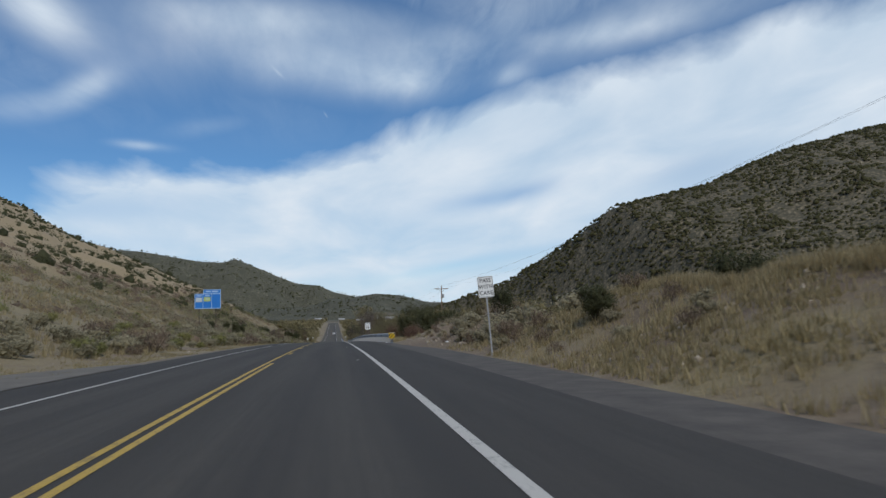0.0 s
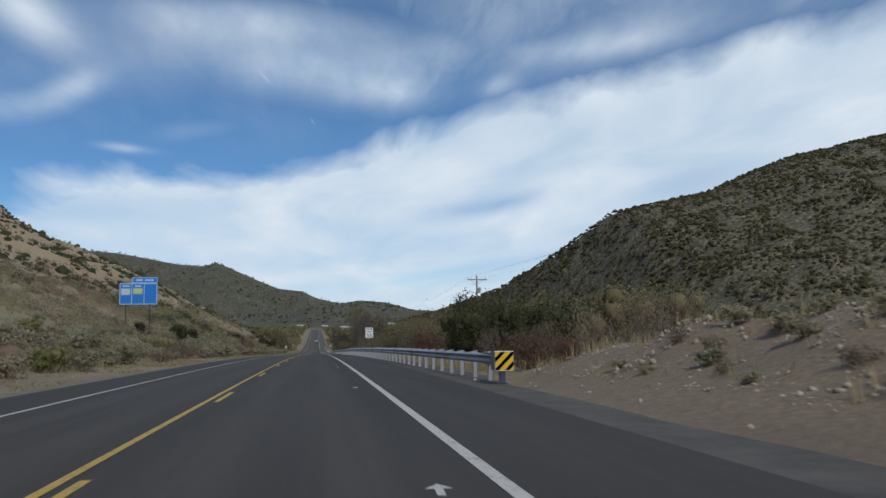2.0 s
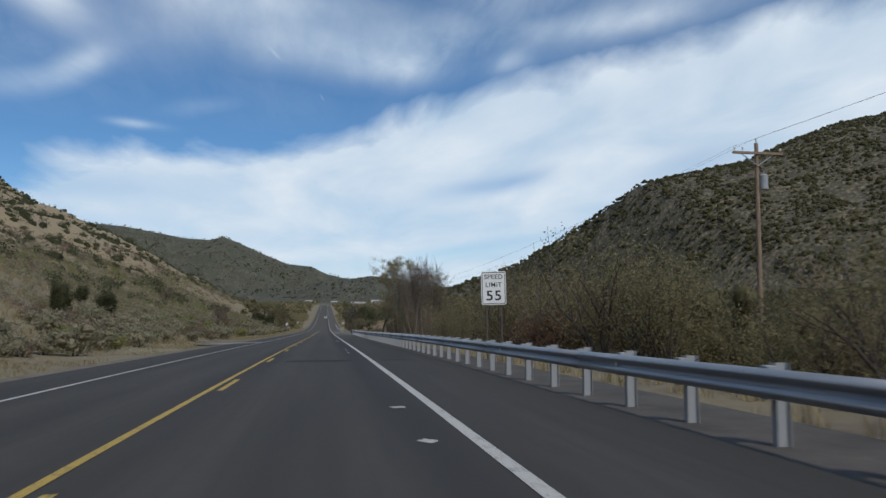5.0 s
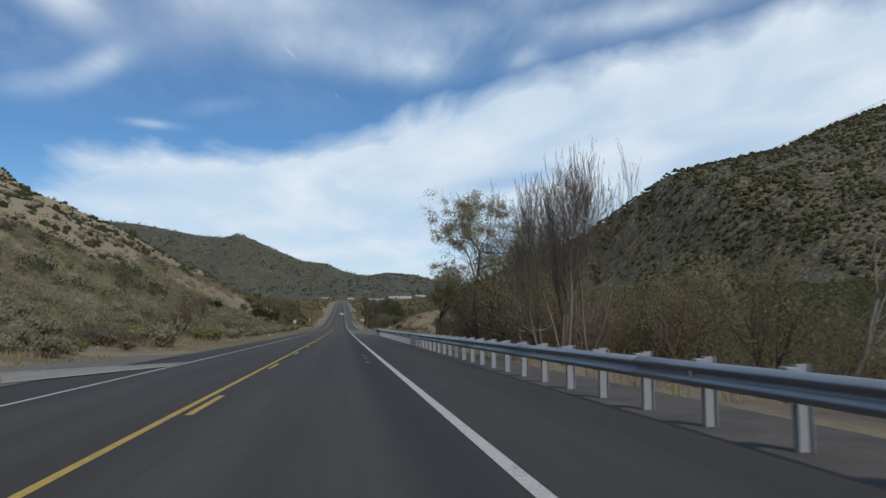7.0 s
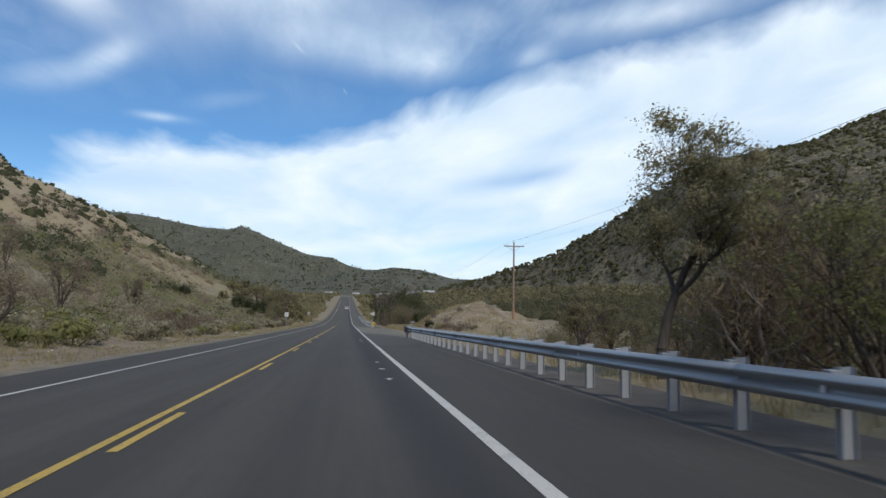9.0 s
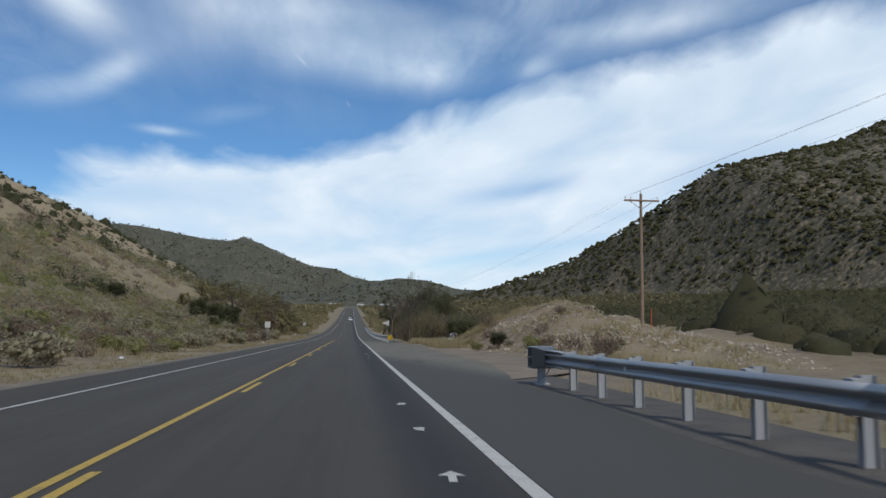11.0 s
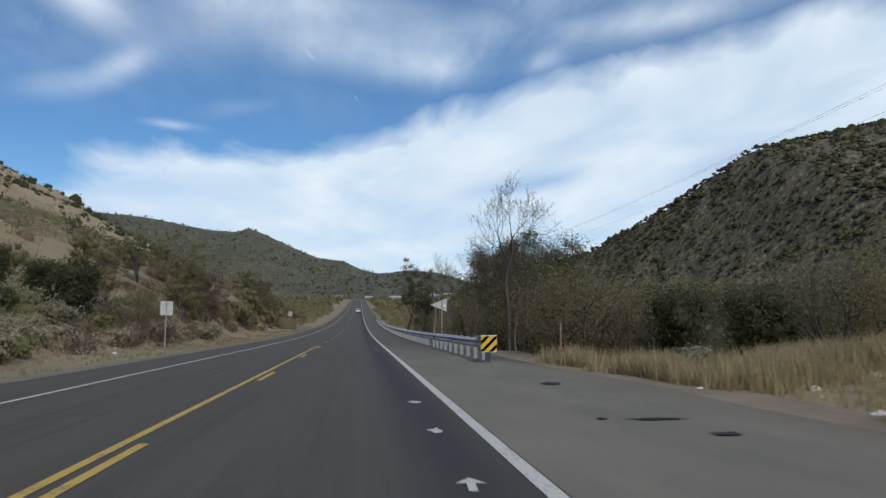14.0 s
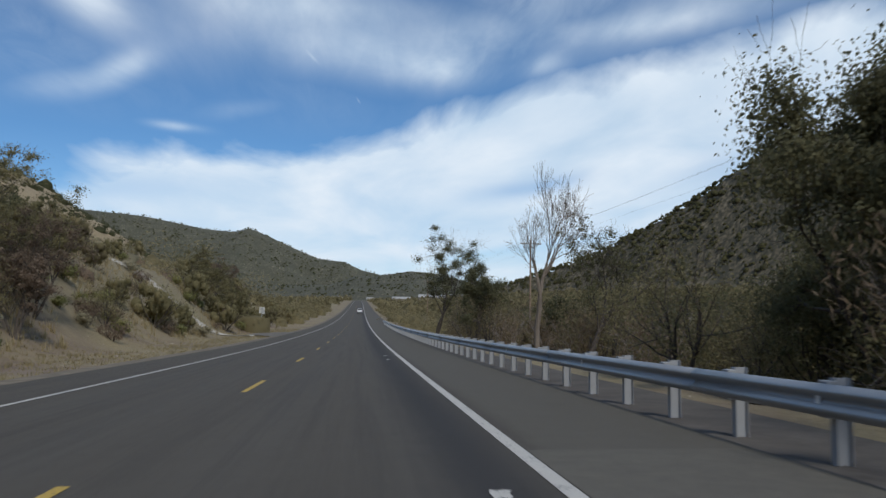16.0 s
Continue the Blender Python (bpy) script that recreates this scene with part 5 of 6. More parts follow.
def pick(seq):
    return seq[int(rng.integers(0, len(seq)))]


# left bank: sage, rabbitbrush and dry bushes
def bank_bushes():
    n = 0
    tries = 0
    while n < 430 and tries < 6000:
        tries += 1
        y = 14 + 336 * rng.uniform()
        x = -9.4 - abs(rng.normal(0, 1)) * 6.0
        if x < -27 or (157 < y < 184 and x > -10.2) or (6 < y < 27 and x > -10.5):
            continue
        u = rng.uniform() + 0.30 * math.sin(y * 0.09 + x * 0.3)
        s = rng.uniform(0.8, 1.4) * (1.35 if rng.uniform() < 0.3 else 1.0)
        if u < 0.62:
            plant("sagebrush", pick(SAGES), x, y, s, rng.uniform(0, 360), "grey-green sagebrush on a dry roadside bank", "shrub", "sagebrush on the bank")
        elif u < 0.85:
            plant("rabbitbrush", pick(GREENS), x, y, s, rng.uniform(0, 360), "yellow-green rabbitbrush on a dry roadside bank", "shrub", "rabbitbrush on the bank")
        else:
            plant("dry_bush", pick(BROWNS), x, y, s, rng.uniform(0, 360), "brown leafless bush on a dry roadside bank", "shrub", "dry bushes on the bank")
        n += 1


bank_bushes()


def dome_grid(n=7):
    """A bush's solid heart: two rings and a top, as triangles."""
    v = [(math.cos(6.2832 * i / n), math.sin(6.2832 * i / n), 0.0) for i in range(n)]
    v += [(0.92 * math.cos(6.2832 * (i + 0.5) / n), 0.92 * math.sin(6.2832 * (i + 0.5) / n), 0.58) for i in range(n)] + [(0, 0, 1.0)]
    f = []
    for i in range(n):
        j = (i + 1) % n
        f += [(i, j, n + i), (j, n + j, n + i), (n + i, n + j, 2 * n)]
    return np.array(v), np.array(f)


DOME_V, DOME_F = dome_grid()


def scatter(name, count, area, keep, mat, w, h, per, size, label, cat, seed, long=1.3, up=0.1, sink=0.1, heart=0.0):
    """Uncountable plants of one kind over a stretch of land, in one mesh."""
    g = np.random.default_rng(seed)
    x0, x1, y0, y1 = area
    xs, ys = g.uniform(x0, x1, count * 4), g.uniform(y0, y1, count * 4)
    ok = keep(xs, ys, g)
    xs, ys = xs[ok][:count], ys[ok][:count]
    zs = ground_z(xs, ys) - sink
    n = len(xs)
    s = g.uniform(0.55, 1.3, n) * g.choice([0.65, 1.0, 1.3, 1.6], n, p=[0.35, 0.4, 0.18, 0.07])
    heap = g.normal(size=(n, per, 3))
    heap /= np.linalg.norm(heap, axis=2, keepdims=True)
    heap[:, :, 2] = np.abs(heap[:, :, 2] + 0.35)
    heap[:, :, 2] = np.minimum(heap[:, :, 2], 1.0)
    face = heap.reshape(-1, 3).copy()
    heap *= g.uniform(0.6, 1.0, (n, per, 1))
    heap = heap * np.array([w / 2, w / 2, h * 0.8]) + np.array([0, 0, h * 0.1])
    heap[:, :, :2] += g.normal(0, w * 0.12, (n, 1, 2))
    pts = heap * s[:, None, None] + np.stack([xs, ys, zs], -1)[:, None, :]
    q = unit_quads(n * per, g, size * 1.3, min(long, 1.3), up, face).reshape(n, per, 4, 3)[:, :, :3] * s[:, None, None, None] ** 0.5
    v = (pts[:, :, None, :] + q).reshape(-1, 3)
    f = np.arange(len(v)).reshape(-1, 3)
    if heart:
        k = len(DOME_V)
        d = DOME_V[None] * g.uniform(0.72, 1.22, (n, k, 1)) * np.array([w / 2, w / 2, h]) * heart * s[:, None, None]
        d += np.stack([xs, ys, zs - 0.15 * h], -1)[:, None, :]
        f = np.concatenate([f, (DOME_F[None] + (np.arange(n) * k)[:, None, None]).reshape(-1, 3) + len(v)])
        v = np.concatenate([v, d.reshape(-1, 3)])
    return tagged(new(name, mesh_of(name, v, f, mat)), label, cat, kind="stuff")


def patchy(x, y, g, lo, hi, a=75, b=16):
    return g.uniform(0, 1, len(x)) < smooth(lo, hi, rough(x, y, a, b) * 0.35 + 0.5)


def off_drain(x, y):
    return (x < -12) & ~((x > -23) & (y > 380) & (y < 398))


def left_slope(x, y, g):
    d = -x - 9
    dens = np.where(d < 60, 0.9, np.where(d < 130, 0.65, 0.42))
    return (d > 3) & (g.uniform(0, 1, len(x)) < dens) & patchy(x, y, g, 0.25, 0.75) & (np.abs(np.arctan2(x, y)) < 0.62)


def right_slope(x, y, g):
    rel = ground_z(x, y) - road_z(y)
    crest = np.interp(np.clip(x, 106, 1408), RIGHT_X, RIGHT_Y)
    return (rel > 4) & (x < 0.86 * (y + 12)) & (y < crest + 14) & patchy(x, y, g, -0.25, 0.55, 75, 11)


def far_slope(x, y, g):
    rel = ground_z(x, y) - road_z(y)
    return (rel > 8) & (np.abs(np.arctan2(x, y - 100)) < 0.6) & patchy(x, y, g, 0.15, 0.5, 170, 34)


scatter("hillside_junipers", 2800, (-330, -26, 60, 900), left_slope, L_JUNIPER, 2.8, 2.0, 70, 0.30, "dark junipers dotting a tan hillside", "shrubs", 31, heart=0.6)
scatter("hillside_sage", 4600, (-50, -13, 30, 430), lambda x, y, g: patchy(x, y, g, 0.05, 0.6) & off_drain(x, y), L_SAGE, 1.7, 1.0, 48, 0.14, "grey sagebrush covering a hillside", "shrubs", 32, 1.3, 0.4, heart=0.5)
scatter("hillside_brush", 3000, (-66, -13, 30, 430), lambda x, y, g: patchy(x, y, g, 0.15, 0.7, 50, 11) & off_drain(x, y), L_BROWN, 1.8, 1.1, 48, 0.13, "brown dry brush covering a hillside", "shrubs", 33, 1.3, 0.5, heart=0.5)
scatter("hillside_greens", 2200, (-48, -12, 30, 430), lambda x, y, g: patchy(x, y, g, 0.25, 0.8, 75, 23) & off_drain(x, y), L_GREEN, 1.7, 1.0, 48, 0.13, "yellow-green rabbitbrush on a hillside", "shrubs", 34, 1.3, 0.5, heart=0.5)
scatter("mountain_junipers", 21000, (60, 800, 150, 1420), right_slope, L_MOUNTAIN, 3.6, 2.2, 3, 0.9, "dark junipers thickly covering a steep hill", "shrubs", 35, heart=0.95)
scatter("distant_junipers", 11000, (-900, 700, 1000, 2420), far_slope, L_JUNIPER, 3.7, 2.2, 3, 1.6, "dark junipers covering distant hills", "shrubs", 36, heart=0.9)
scatter("valley_scrub", 5500, (-330, 330, 640, 1500), lambda x, y, g: (np.abs(x) > 13) & (ground_z(x, y) - road_z(y) < 14) & (np.abs(np.arctan2(x, y - 100)) < 0.35), L_THICKET, 5.6, 3.6, 12, 2.4, "dull olive trees filling the far valley floor", "trees", 38)
scatter("draw_scrub", 3000, (27, 260, 95, 660), lambda x, y, g: (ground_z(x, y) - road_z(y) < 16) & (x < 30 + 0.55 * y) & patchy(x, y, g, -0.2, 0.4, 75, 23), L_DRAW, 4.6, 3.6, 60, 0.36, "dull olive scrub filling the draw below a hill", "trees", 39, heart=0.6)
scatter("hillfoot_junipers", 1300, (20, 190, 60, 230), lambda x, y, g: (x < 12 + 0.85 * y) & ((x > 28) | (y < 75)) & patchy(x, y, g, 0.15, 0.55, 75, 16), L_JUNIPER, 3.6, 2.9, 56, 0.34, "dark junipers on the flat below a hill", "trees", 40, heart=0.6)
scatter("nose_junipers", 1700, (-620, -120, 600, 1600), lambda x, y, g: patchy(x, y, g, 0.2, 0.7) & (np.abs(np.arctan2(x, y)) < 0.6), L_JUNIPER, 4.0, 2.8, 8, 1.0, "dark junipers along a tan ridge", "shrubs", 37, heart=0.9)


# ---- right side, in order along the road ----
def junipers(rows, label):
    for x, y, s, sz in rows:
        plant("juniper", pick(JUNIPERS), x, y, s, rng.uniform(0, 360), label, "tree", sz=sz)


junipers([(11.4, 20.0, 0.55, 0.5), (23.5, 31.5, 1.7, 1.6), (26.5, 33.5, 1.5, 1.4), (20.5, 34.0, 1.1, 1.0), (13.4, 44.0, 0.75, 0.95), (12.2, 37.5, 0.45, 0.4)], "dark green juniper on a dry bank")
for x, y, s in ((11.4, 88.5, 1.0), (17.0, 83.0, 1.4), (12.2, 94.0, 1.2), (14.5, 86.0, 1.5), (19.5, 87.0, 1.7), (22.2, 88.0, 1.85), (25.0, 90.0, 1.9), (27.5, 93.0, 1.9)):
    plant("scrub_tree", pick(SCRUBS), x, y, s, rng.uniform(0, 360), "dull olive scrub tree behind the guard rail", "tree")
for x, y, s in ((13.6, 78.5, 0.95), (16.2, 77.5, 1.15), (18.6, 78.5, 1.25), (11.4, 81.5, 0.7), (20.5, 80.5, 1.3), (22.0, 84.0, 1.6), (24.4, 86.0, 1.7)):
    plant("bare_scrub", pick(DRYSCRUB), x, y, s, rng.uniform(0, 360), "brown leafless scrub behind the guard rail", "shrub")
junipers([(13.0, 83.5, 1.35, 1.55), (15.4, 82.0, 1.5, 1.75), (12.8, 90.0, 1.5, 1.75), (11.1, 86.5, 1.1, 1.25)], "dense dark juniper behind the guard rail")
plant("willow_bush", REDS[0], 9.4, 66.6, 1.0, 40, "reddish-brown twiggy bush beside the guard rail", "shrub")
plant("willow_bush", REDS[0], 9.9, 63.6, 0.55, 150, "reddish-brown twiggy bush beside the guard rail", "shrub")
for x, y, s in ((14.6, 45.5, 0.5), (12.2, 42.5, 0.55), (13.6, 43.5, 0.5)):
    plant("bare_scrub", pick(DRYSCRUB), x, y, s, rng.uniform(0, 360), "grey leafless scrub on a rubble bank", "shrub")
for x, y, s in ((11.2, 51.0, 0.55), (11.9, 47.5, 0.75), (10.6, 47.0, 0.5), (9.9, 43.5, 0.55), (12.5, 54.5, 0.5), (9.6, 39.5, 0.45), (10.8, 36.0, 0.6), (9.4, 31.0, 0.5), (10.2, 27.0, 0.6), (11.0, 24.0, 0.5), (9.5, 18.5, 0.45), (10.6, 15.5, 0.6), (12.0, 13.0, 0.6), (13.0, 17.0, 0.7), (12.4, 22.5, 0.7), (13.5, 26.0, 0.8), (11.4, 30.5, 0.7)):
    me, nm, lb = (pick(SAGES), "sagebrush", "low grey sagebrush on a rubble bank") if rng.uniform() < 0.55 else (pick(BROWNS), "dry_bush", "low brown dry bush on a rubble bank")
    plant(nm, me, x, y, s, rng.uniform(0, 360), lb, "shrub")


for x, y, s, k in ((10.4, 43.0, 1.15, 0), (11.3, 45.0, 1.4, 0), (10.0, 39.0, 1.1, 0), (9.7, 35.5, 0.9, 1), (10.6, 34.0, 1.5, 0), (11.6, 37.0, 1.7, 0), (9.5, 31.0, 0.8, 0), (10.4, 29.0, 1.1, 1), (11.7, 31.5, 1.6, 0), (12.6, 40.5, 1.7, 0), (13.4, 36.0, 1.8, 0), (9.4, 27.0, 0.7, 0), (12.9, 33.0, 1.5, 1), (14.4, 39.0, 1.9, 0), (11.0, 26.0, 0.8, 1), (10.0, 22.0, 0.6, 1), (11.6, 19.0, 0.6, 0), (11.0, 12.0, 0.6, 1), (12.6, 14.5, 0.6, 0), (13.4, 21.5, 0.8, 1), (12.9, 27.0, 1.2, 0), (12.4, 49.0, 0.7, 0), (13.8, 52.0, 0.9, 0), (11.6, 56.5, 0.6, 0)):
    me, nm, lb = (pick(SAGES), "sagebrush", "large pale grey sagebrush on a dirt bank") if k == 0 else (pick(BROWNS), "dry_bush", "large brown dry bush on a dirt bank")
    plant(nm, me, x, y, s, rng.uniform(0, 360), lb, "shrub")
for x, y, s, k in ((9.4, 46.0, 0.4, 0), (9.8, 50.0, 0.45, 1), (9.6, 54.0, 0.45, 0), (10.4, 57.0, 0.5, 1), (9.2, 57.5, 0.35, 0), (10.6, 52.5, 0.5, 0), (9.3, 42.0, 0.4, 1), (10.8, 48.5, 0.5, 1), (8.9, 51.5, 0.3, 0), (11.6, 54.5, 0.6, 0), (9.1, 48.5, 0.35, 1), (8.8, 44.5, 0.3, 1), (9.9, 47.8, 0.4, 0), (10.3, 55.2, 0.4, 1), (9.3, 53.0, 0.32, 1), (11.2, 50.2, 0.4, 0), (10.2, 45.0, 0.5, 1), (8.9, 40.5, 0.4, 1), (11.9, 52.2, 0.5, 1), (9.0, 55.6, 0.3, 0)):
    me, nm, lb = (pick(SAGES), "sagebrush", "small grey sagebrush on a stony mound") if k == 0 else (pick(BROWNS), "dry_bush", "small brown dry bush on a stony mound")
    plant(nm, me, x, y, s, rng.uniform(0, 360), lb, "shrub")
junipers([(15.2, 307.0, 1.1, 1.1), (14.2, 311.0, 1.0, 1.2)], "dark green juniper behind straw grass")
for x, y, s in ((16.6, 305.5, 1.1), (18.6, 304.0, 1.25), (21.2, 309.0, 1.4), (17.6, 312.0, 1.15), (20.0, 301.5, 1.2), (22.4, 303.5, 1.3), (19.0, 308.5, 1.2)):
    plant("scrub_tree", pick(THICKETS), x, y, s, rng.uniform(0, 360), "dull olive scrub tree behind straw grass", "tree")
plant("rabbitbrush", GREENS[0], 10.7, 275.0, 0.8, 20, "yellow-green rabbitbrush before a rubble mound", "shrub")
plant("juniper", JUNIPERS[0], 11.7, 272.7, 0.5, 20, "low dark bush before a rubble mound", "shrub", sz=0.36)
for x, y, s in ((13.0, 266.5, 0.8), (14.6, 268.0, 0.7), (12.3, 280.0, 0.8), (11.6, 284.0, 0.9), (13.6, 284.5, 0.9), (15.6, 276.0, 0.6), (12.2, 262.0, 0.7), (13.8, 289.0, 1.0), (12.0, 293.0, 0.8)):
    plant("dry_bush", pick(BROWNS), x, y, s, rng.uniform(0, 360), "brown dry bush on a rubble mound", "shrub", "bushes on the rubble mound")
for x, y, s, k in ((11.6, 262.5, 0.9, 0), (11.2, 259.5, 0.8, 1), (11.9, 265.0, 0.7, 0), (12.3, 257.5, 1.0, 1), (11.0, 256.5, 0.7, 2), (13.2, 256.0, 1.1, 1), (11.4, 267.5, 0.6, 2), (12.4, 254.0, 1.0, 1), (14.5, 258.5, 0.8, 2), (11.0, 270.2, 0.6, 1)):
    me, nm, lb = [(GREENS[0], "rabbitbrush", "olive rabbitbrush along a rubble mound's foot"), (pick(BROWNS), "dry_bush", "brown dry bush along a rubble mound's foot"), (pick(SAGES), "sagebrush", "grey sagebrush along a rubble mound's foot")][k]
    plant(nm, me, x, y, s, rng.uniform(0, 360), lb, "shrub")
plant("sagebrush", SAGES[1], 11.6, 304.0, 1.0, 50, "pale grey sagebrush in straw grass", "shrub")


def thicket(y0, y1, step, x0, x1, lo, hi, dry=0.4):
    y = y0
    while y < y1:
        for _ in range(2):
            x = rng.uniform(x0, x1)
            s = rng.uniform(lo, hi)
            if rng.uniform() > dry:
                plant("scrub_tree", pick(THICKETS if x < 15 else SCRUBS), x, y + rng.uniform(-1, 1), s, rng.uniform(0, 360), "dull olive scrub tree in a dense roadside thicket", "tree", "thicket along the draw", sink=0.3)
            else:
                plant("bare_scrub", pick(DRYSCRUB), x, y + rng.uniform(-1, 1), s, rng.uniform(0, 360), "brown leafless scrub in a dense roadside thicket", "shrub", "scrub along the draw", sink=0.3)
        y += step


thicket(97, 128, 2.2, 10.3, 16, 0.8, 1.3, 0.3)
thicket(128, 153, 1.7, 11.2, 16, 1.1, 1.5, 0.25)
thicket(153, 163, 2.2, 10.3, 16, 0.55, 0.9, 0.45)
thicket(164, 181, 1.5, 10.6, 14, 0.8, 1.15, 0.75)
thicket(181, 202, 1.6, 11.2, 16, 1.0, 1.5, 0.45)
thicket(203, 232, 2.0, 11.0, 16, 0.4, 0.66, 0.45)
thicket(313, 331, 1.6, 10.8, 15, 1.0, 1.4, 0.3)
thicket(330, 400, 2.6, 10.0, 17, 0.8, 1.35, 0.3)
scatter("thicket_behind", 640, (16, 34, 97, 480), lambda x, y, g: (y < 238) | (y > 308) | (x > 25), L_DRAW, 4.6, 3.6, 190, 0.115, "dull olive trees deep in a wooded draw", "trees", 43, sink=0.3, heart=0.55)
scatter("juniper_grove", 190, (24, 66, 268, 345), lambda x, y, g: x > 24, L_DRAW, 4.2, 3.6, 190, 0.14, "dark green junipers crowding behind a rubble mound", "trees", 45, sink=0.3, heart=0.55)
scatter("far_roadside_scrub", 360, (-24, 24, 400, 660), lambda x, y, g: np.abs(x) > 9.5, L_THICKET, 4.4, 3.8, 150, 0.22, "dull olive scrub lining the far road", "trees", 44, sink=0.3, heart=0.5)
plant("willow_bush", REDS[0], 10.4, 100.0, 1.5, 80, "reddish twiggy bush in a dark thicket", "shrub")
plant("willow_bush", REDS[0], 11.2, 133.5, 1.35, 10, "reddish twiggy bush in a dark thicket", "shrub")
plant("willow_bush", REDS[0], 11.8, 137.0, 1.4, 200, "reddish twiggy bush in a dark thicket", "shrub")

COTTON = "half-bare cottonwood with fading leaves beside the guard rail"
BARE = "leafless grey tree with many upright twigs"
for k, (x, y, h) in enumerate([(9.0, 168.6, 6.6), (9.4, 167.2, 6.9), (9.6, 168.4, 7.6), (10.2, 169.0, 7.4), (10.3, 167.6, 7.2), (10.1, 169.8, 7.6), (10.3, 177.4, 5.2)]):
    tree("bare_tree", x, y, h, 300 + k, BARE, trunks=2, bark=M_GREYWOOD, spread=0.36, thick=0.06, rise=0.15, slim=0.52, forks=2, depth=4, group="leafless trees in the draw")
for k, (x, y, s) in enumerate([(16.4, 173.0, 1.5), (18.4, 177.0, 1.7)]):
    plant("scrub_tree", pick(SCRUBS), x, y, s, 70 * k, "tall olive scrub tree in a wooded draw", "tree")
for k, (x, y, h, n, sl) in enumerate([(9.8, 186.2, 9.3, 32000, 0.95), (12.4, 187.3, 9.0, 22000, 0.85), (12.6, 190.5, 8.0, 9000, 0.7), (9.2, 199.8, 6.3, 22000, 0.98), (13.8, 184.0, 8.8, 12000, 0.8)]):
    tree("cottonwood", x, y, h, 330 + k, COTTON, L_AUTUMN, n, 0.058 if k in (0, 3) else 0.050, trunks=1 if k in (0, 3) else 2, spread=0.72 if k == 0 else 0.6, thick=0.16, slim=sl, rise=0.04 if k == 0 else 0.08, group="cottonwoods in the draw", lean=((-0.16, 0, 0, -0.2, 0)[k], 0), depth=4, low=0.28, clear=0.14, clumps=230, puff=0.36)
for k, (x, y, h, n) in enumerate([(12.0, 205.0, 3.4, 1700), (12.6, 200.5, 5.0, 1700), (10.9, 211.5, 2.5, 1400), (12.0, 216.0, 2.6, 1500), (11.3, 195.5, 4.6, 1800), (11.4, 208.5, 2.8, 1600)]):
    tree("small_tree", x, y, h, 340 + k, "small green-leaved tree behind the guard rail", L_GREEN if k in (1, 4) else L_THICKET, n * 2, 0.055, trunks=3, thick=0.07, clumps=60, group="small trees in the draw", droop=0.2, low=0.05)
tree("snag", 12.5, 158.0, 4.6, 352, "dead white leaning snag in a thicket", bark=M_BARE, lean=(0.6, -0.1), thick=0.08, depth=2)
tree("snag", 9.6, 192.0, 2.6, 353, "dead white leaning snag in a thicket", bark=M_BARE, lean=(-0.5, -0.1), thick=0.06, depth=1)

tree("tall_tree", 9.85, 322.0, 9.3, 363, "tall almost leafless tree with a few high leaves", L_AUTUMN, 1800, 0.045, bark=M_BARK, lean=(-0.03, 0), spread=0.62, thick=0.12, depth=4, slim=0.85, clear=0.46, rise=0.10, droop=0.06, low=0.6)
tree("gnarled_tree", 10.6, 326.8, 7.6, 366, "gnarled brown tree with crooked spreading limbs", L_BROWN, 5000, 0.04, trunks=2, spread=0.75, thick=0.15, rise=0.06, depth=4, slim=0.8, droop=0.08, low=0.3)
tree("leaning_trunk", 10.0, 321.0, 3.6, 361, "pale leaning dead trunk in a thicket", bark=M_BARE, lean=(-0.55, 0), thick=0.07, depth=1)
OAK = "dark dense-leaved oak overhanging the guard rail"
for k, (x, y, h, n) in enumerate([(12.7, 336.5, 9.4, 24000), (13.2, 333.5, 9.0, 20000), (13.6, 341.0, 5.6, 7000), (12.6, 329.0, 7.4, 9000), (14.8, 330.5, 8.8, 13000), (15.0, 338.0, 9.4, 15000), (12.2, 325.5, 6.0, 5000), (15.6, 345.0, 6.0, 6000)]):
    tree("oak", x, y, h, 370 + k, OAK, L_OAK, int(n * 1.7), 0.082, trunks=3, spread=0.6, thick=0.15, slim=0.55 if k == 0 else 0.66, clumps=150, puff=0.54, low=0.05, group="dark oaks in the draw")
tree("bare_tree", 8.95, 352.0, 7.9, 381, BARE, bark=M_GREYWOOD, thick=0.12, spread=0.5, depth=4, slim=0.75, clear=0.2, group="leafless trees in the draw")
tree("oak", 11.0, 352.6, 6.6, 382, "gnarled thin-leaved oak with bare crooked limbs", L_OAK, 4200, 0.07, lean=(0.4, 0), thick=0.14, spread=0.65, clumps=45, puff=0.4, depth=4, forks=2, group="dark oaks in the draw")
for k, (x, y, h) in enumerate([(9.3, 396.0, 10.8), (9.8, 374.0, 5.6), (11.0, 380.0, 7.0), (12.6, 362.0, 4.8)]):
    tree("oak", x, y, h, 390 + k, OAK, L_OAK, 14000 if k == 0 else 7000, 0.10, trunks=2, spread=0.6, thick=0.14, slim=0.8 if k == 0 else 0.55, clumps=60, puff=0.45, low=0.05, group="dark oaks in the draw")

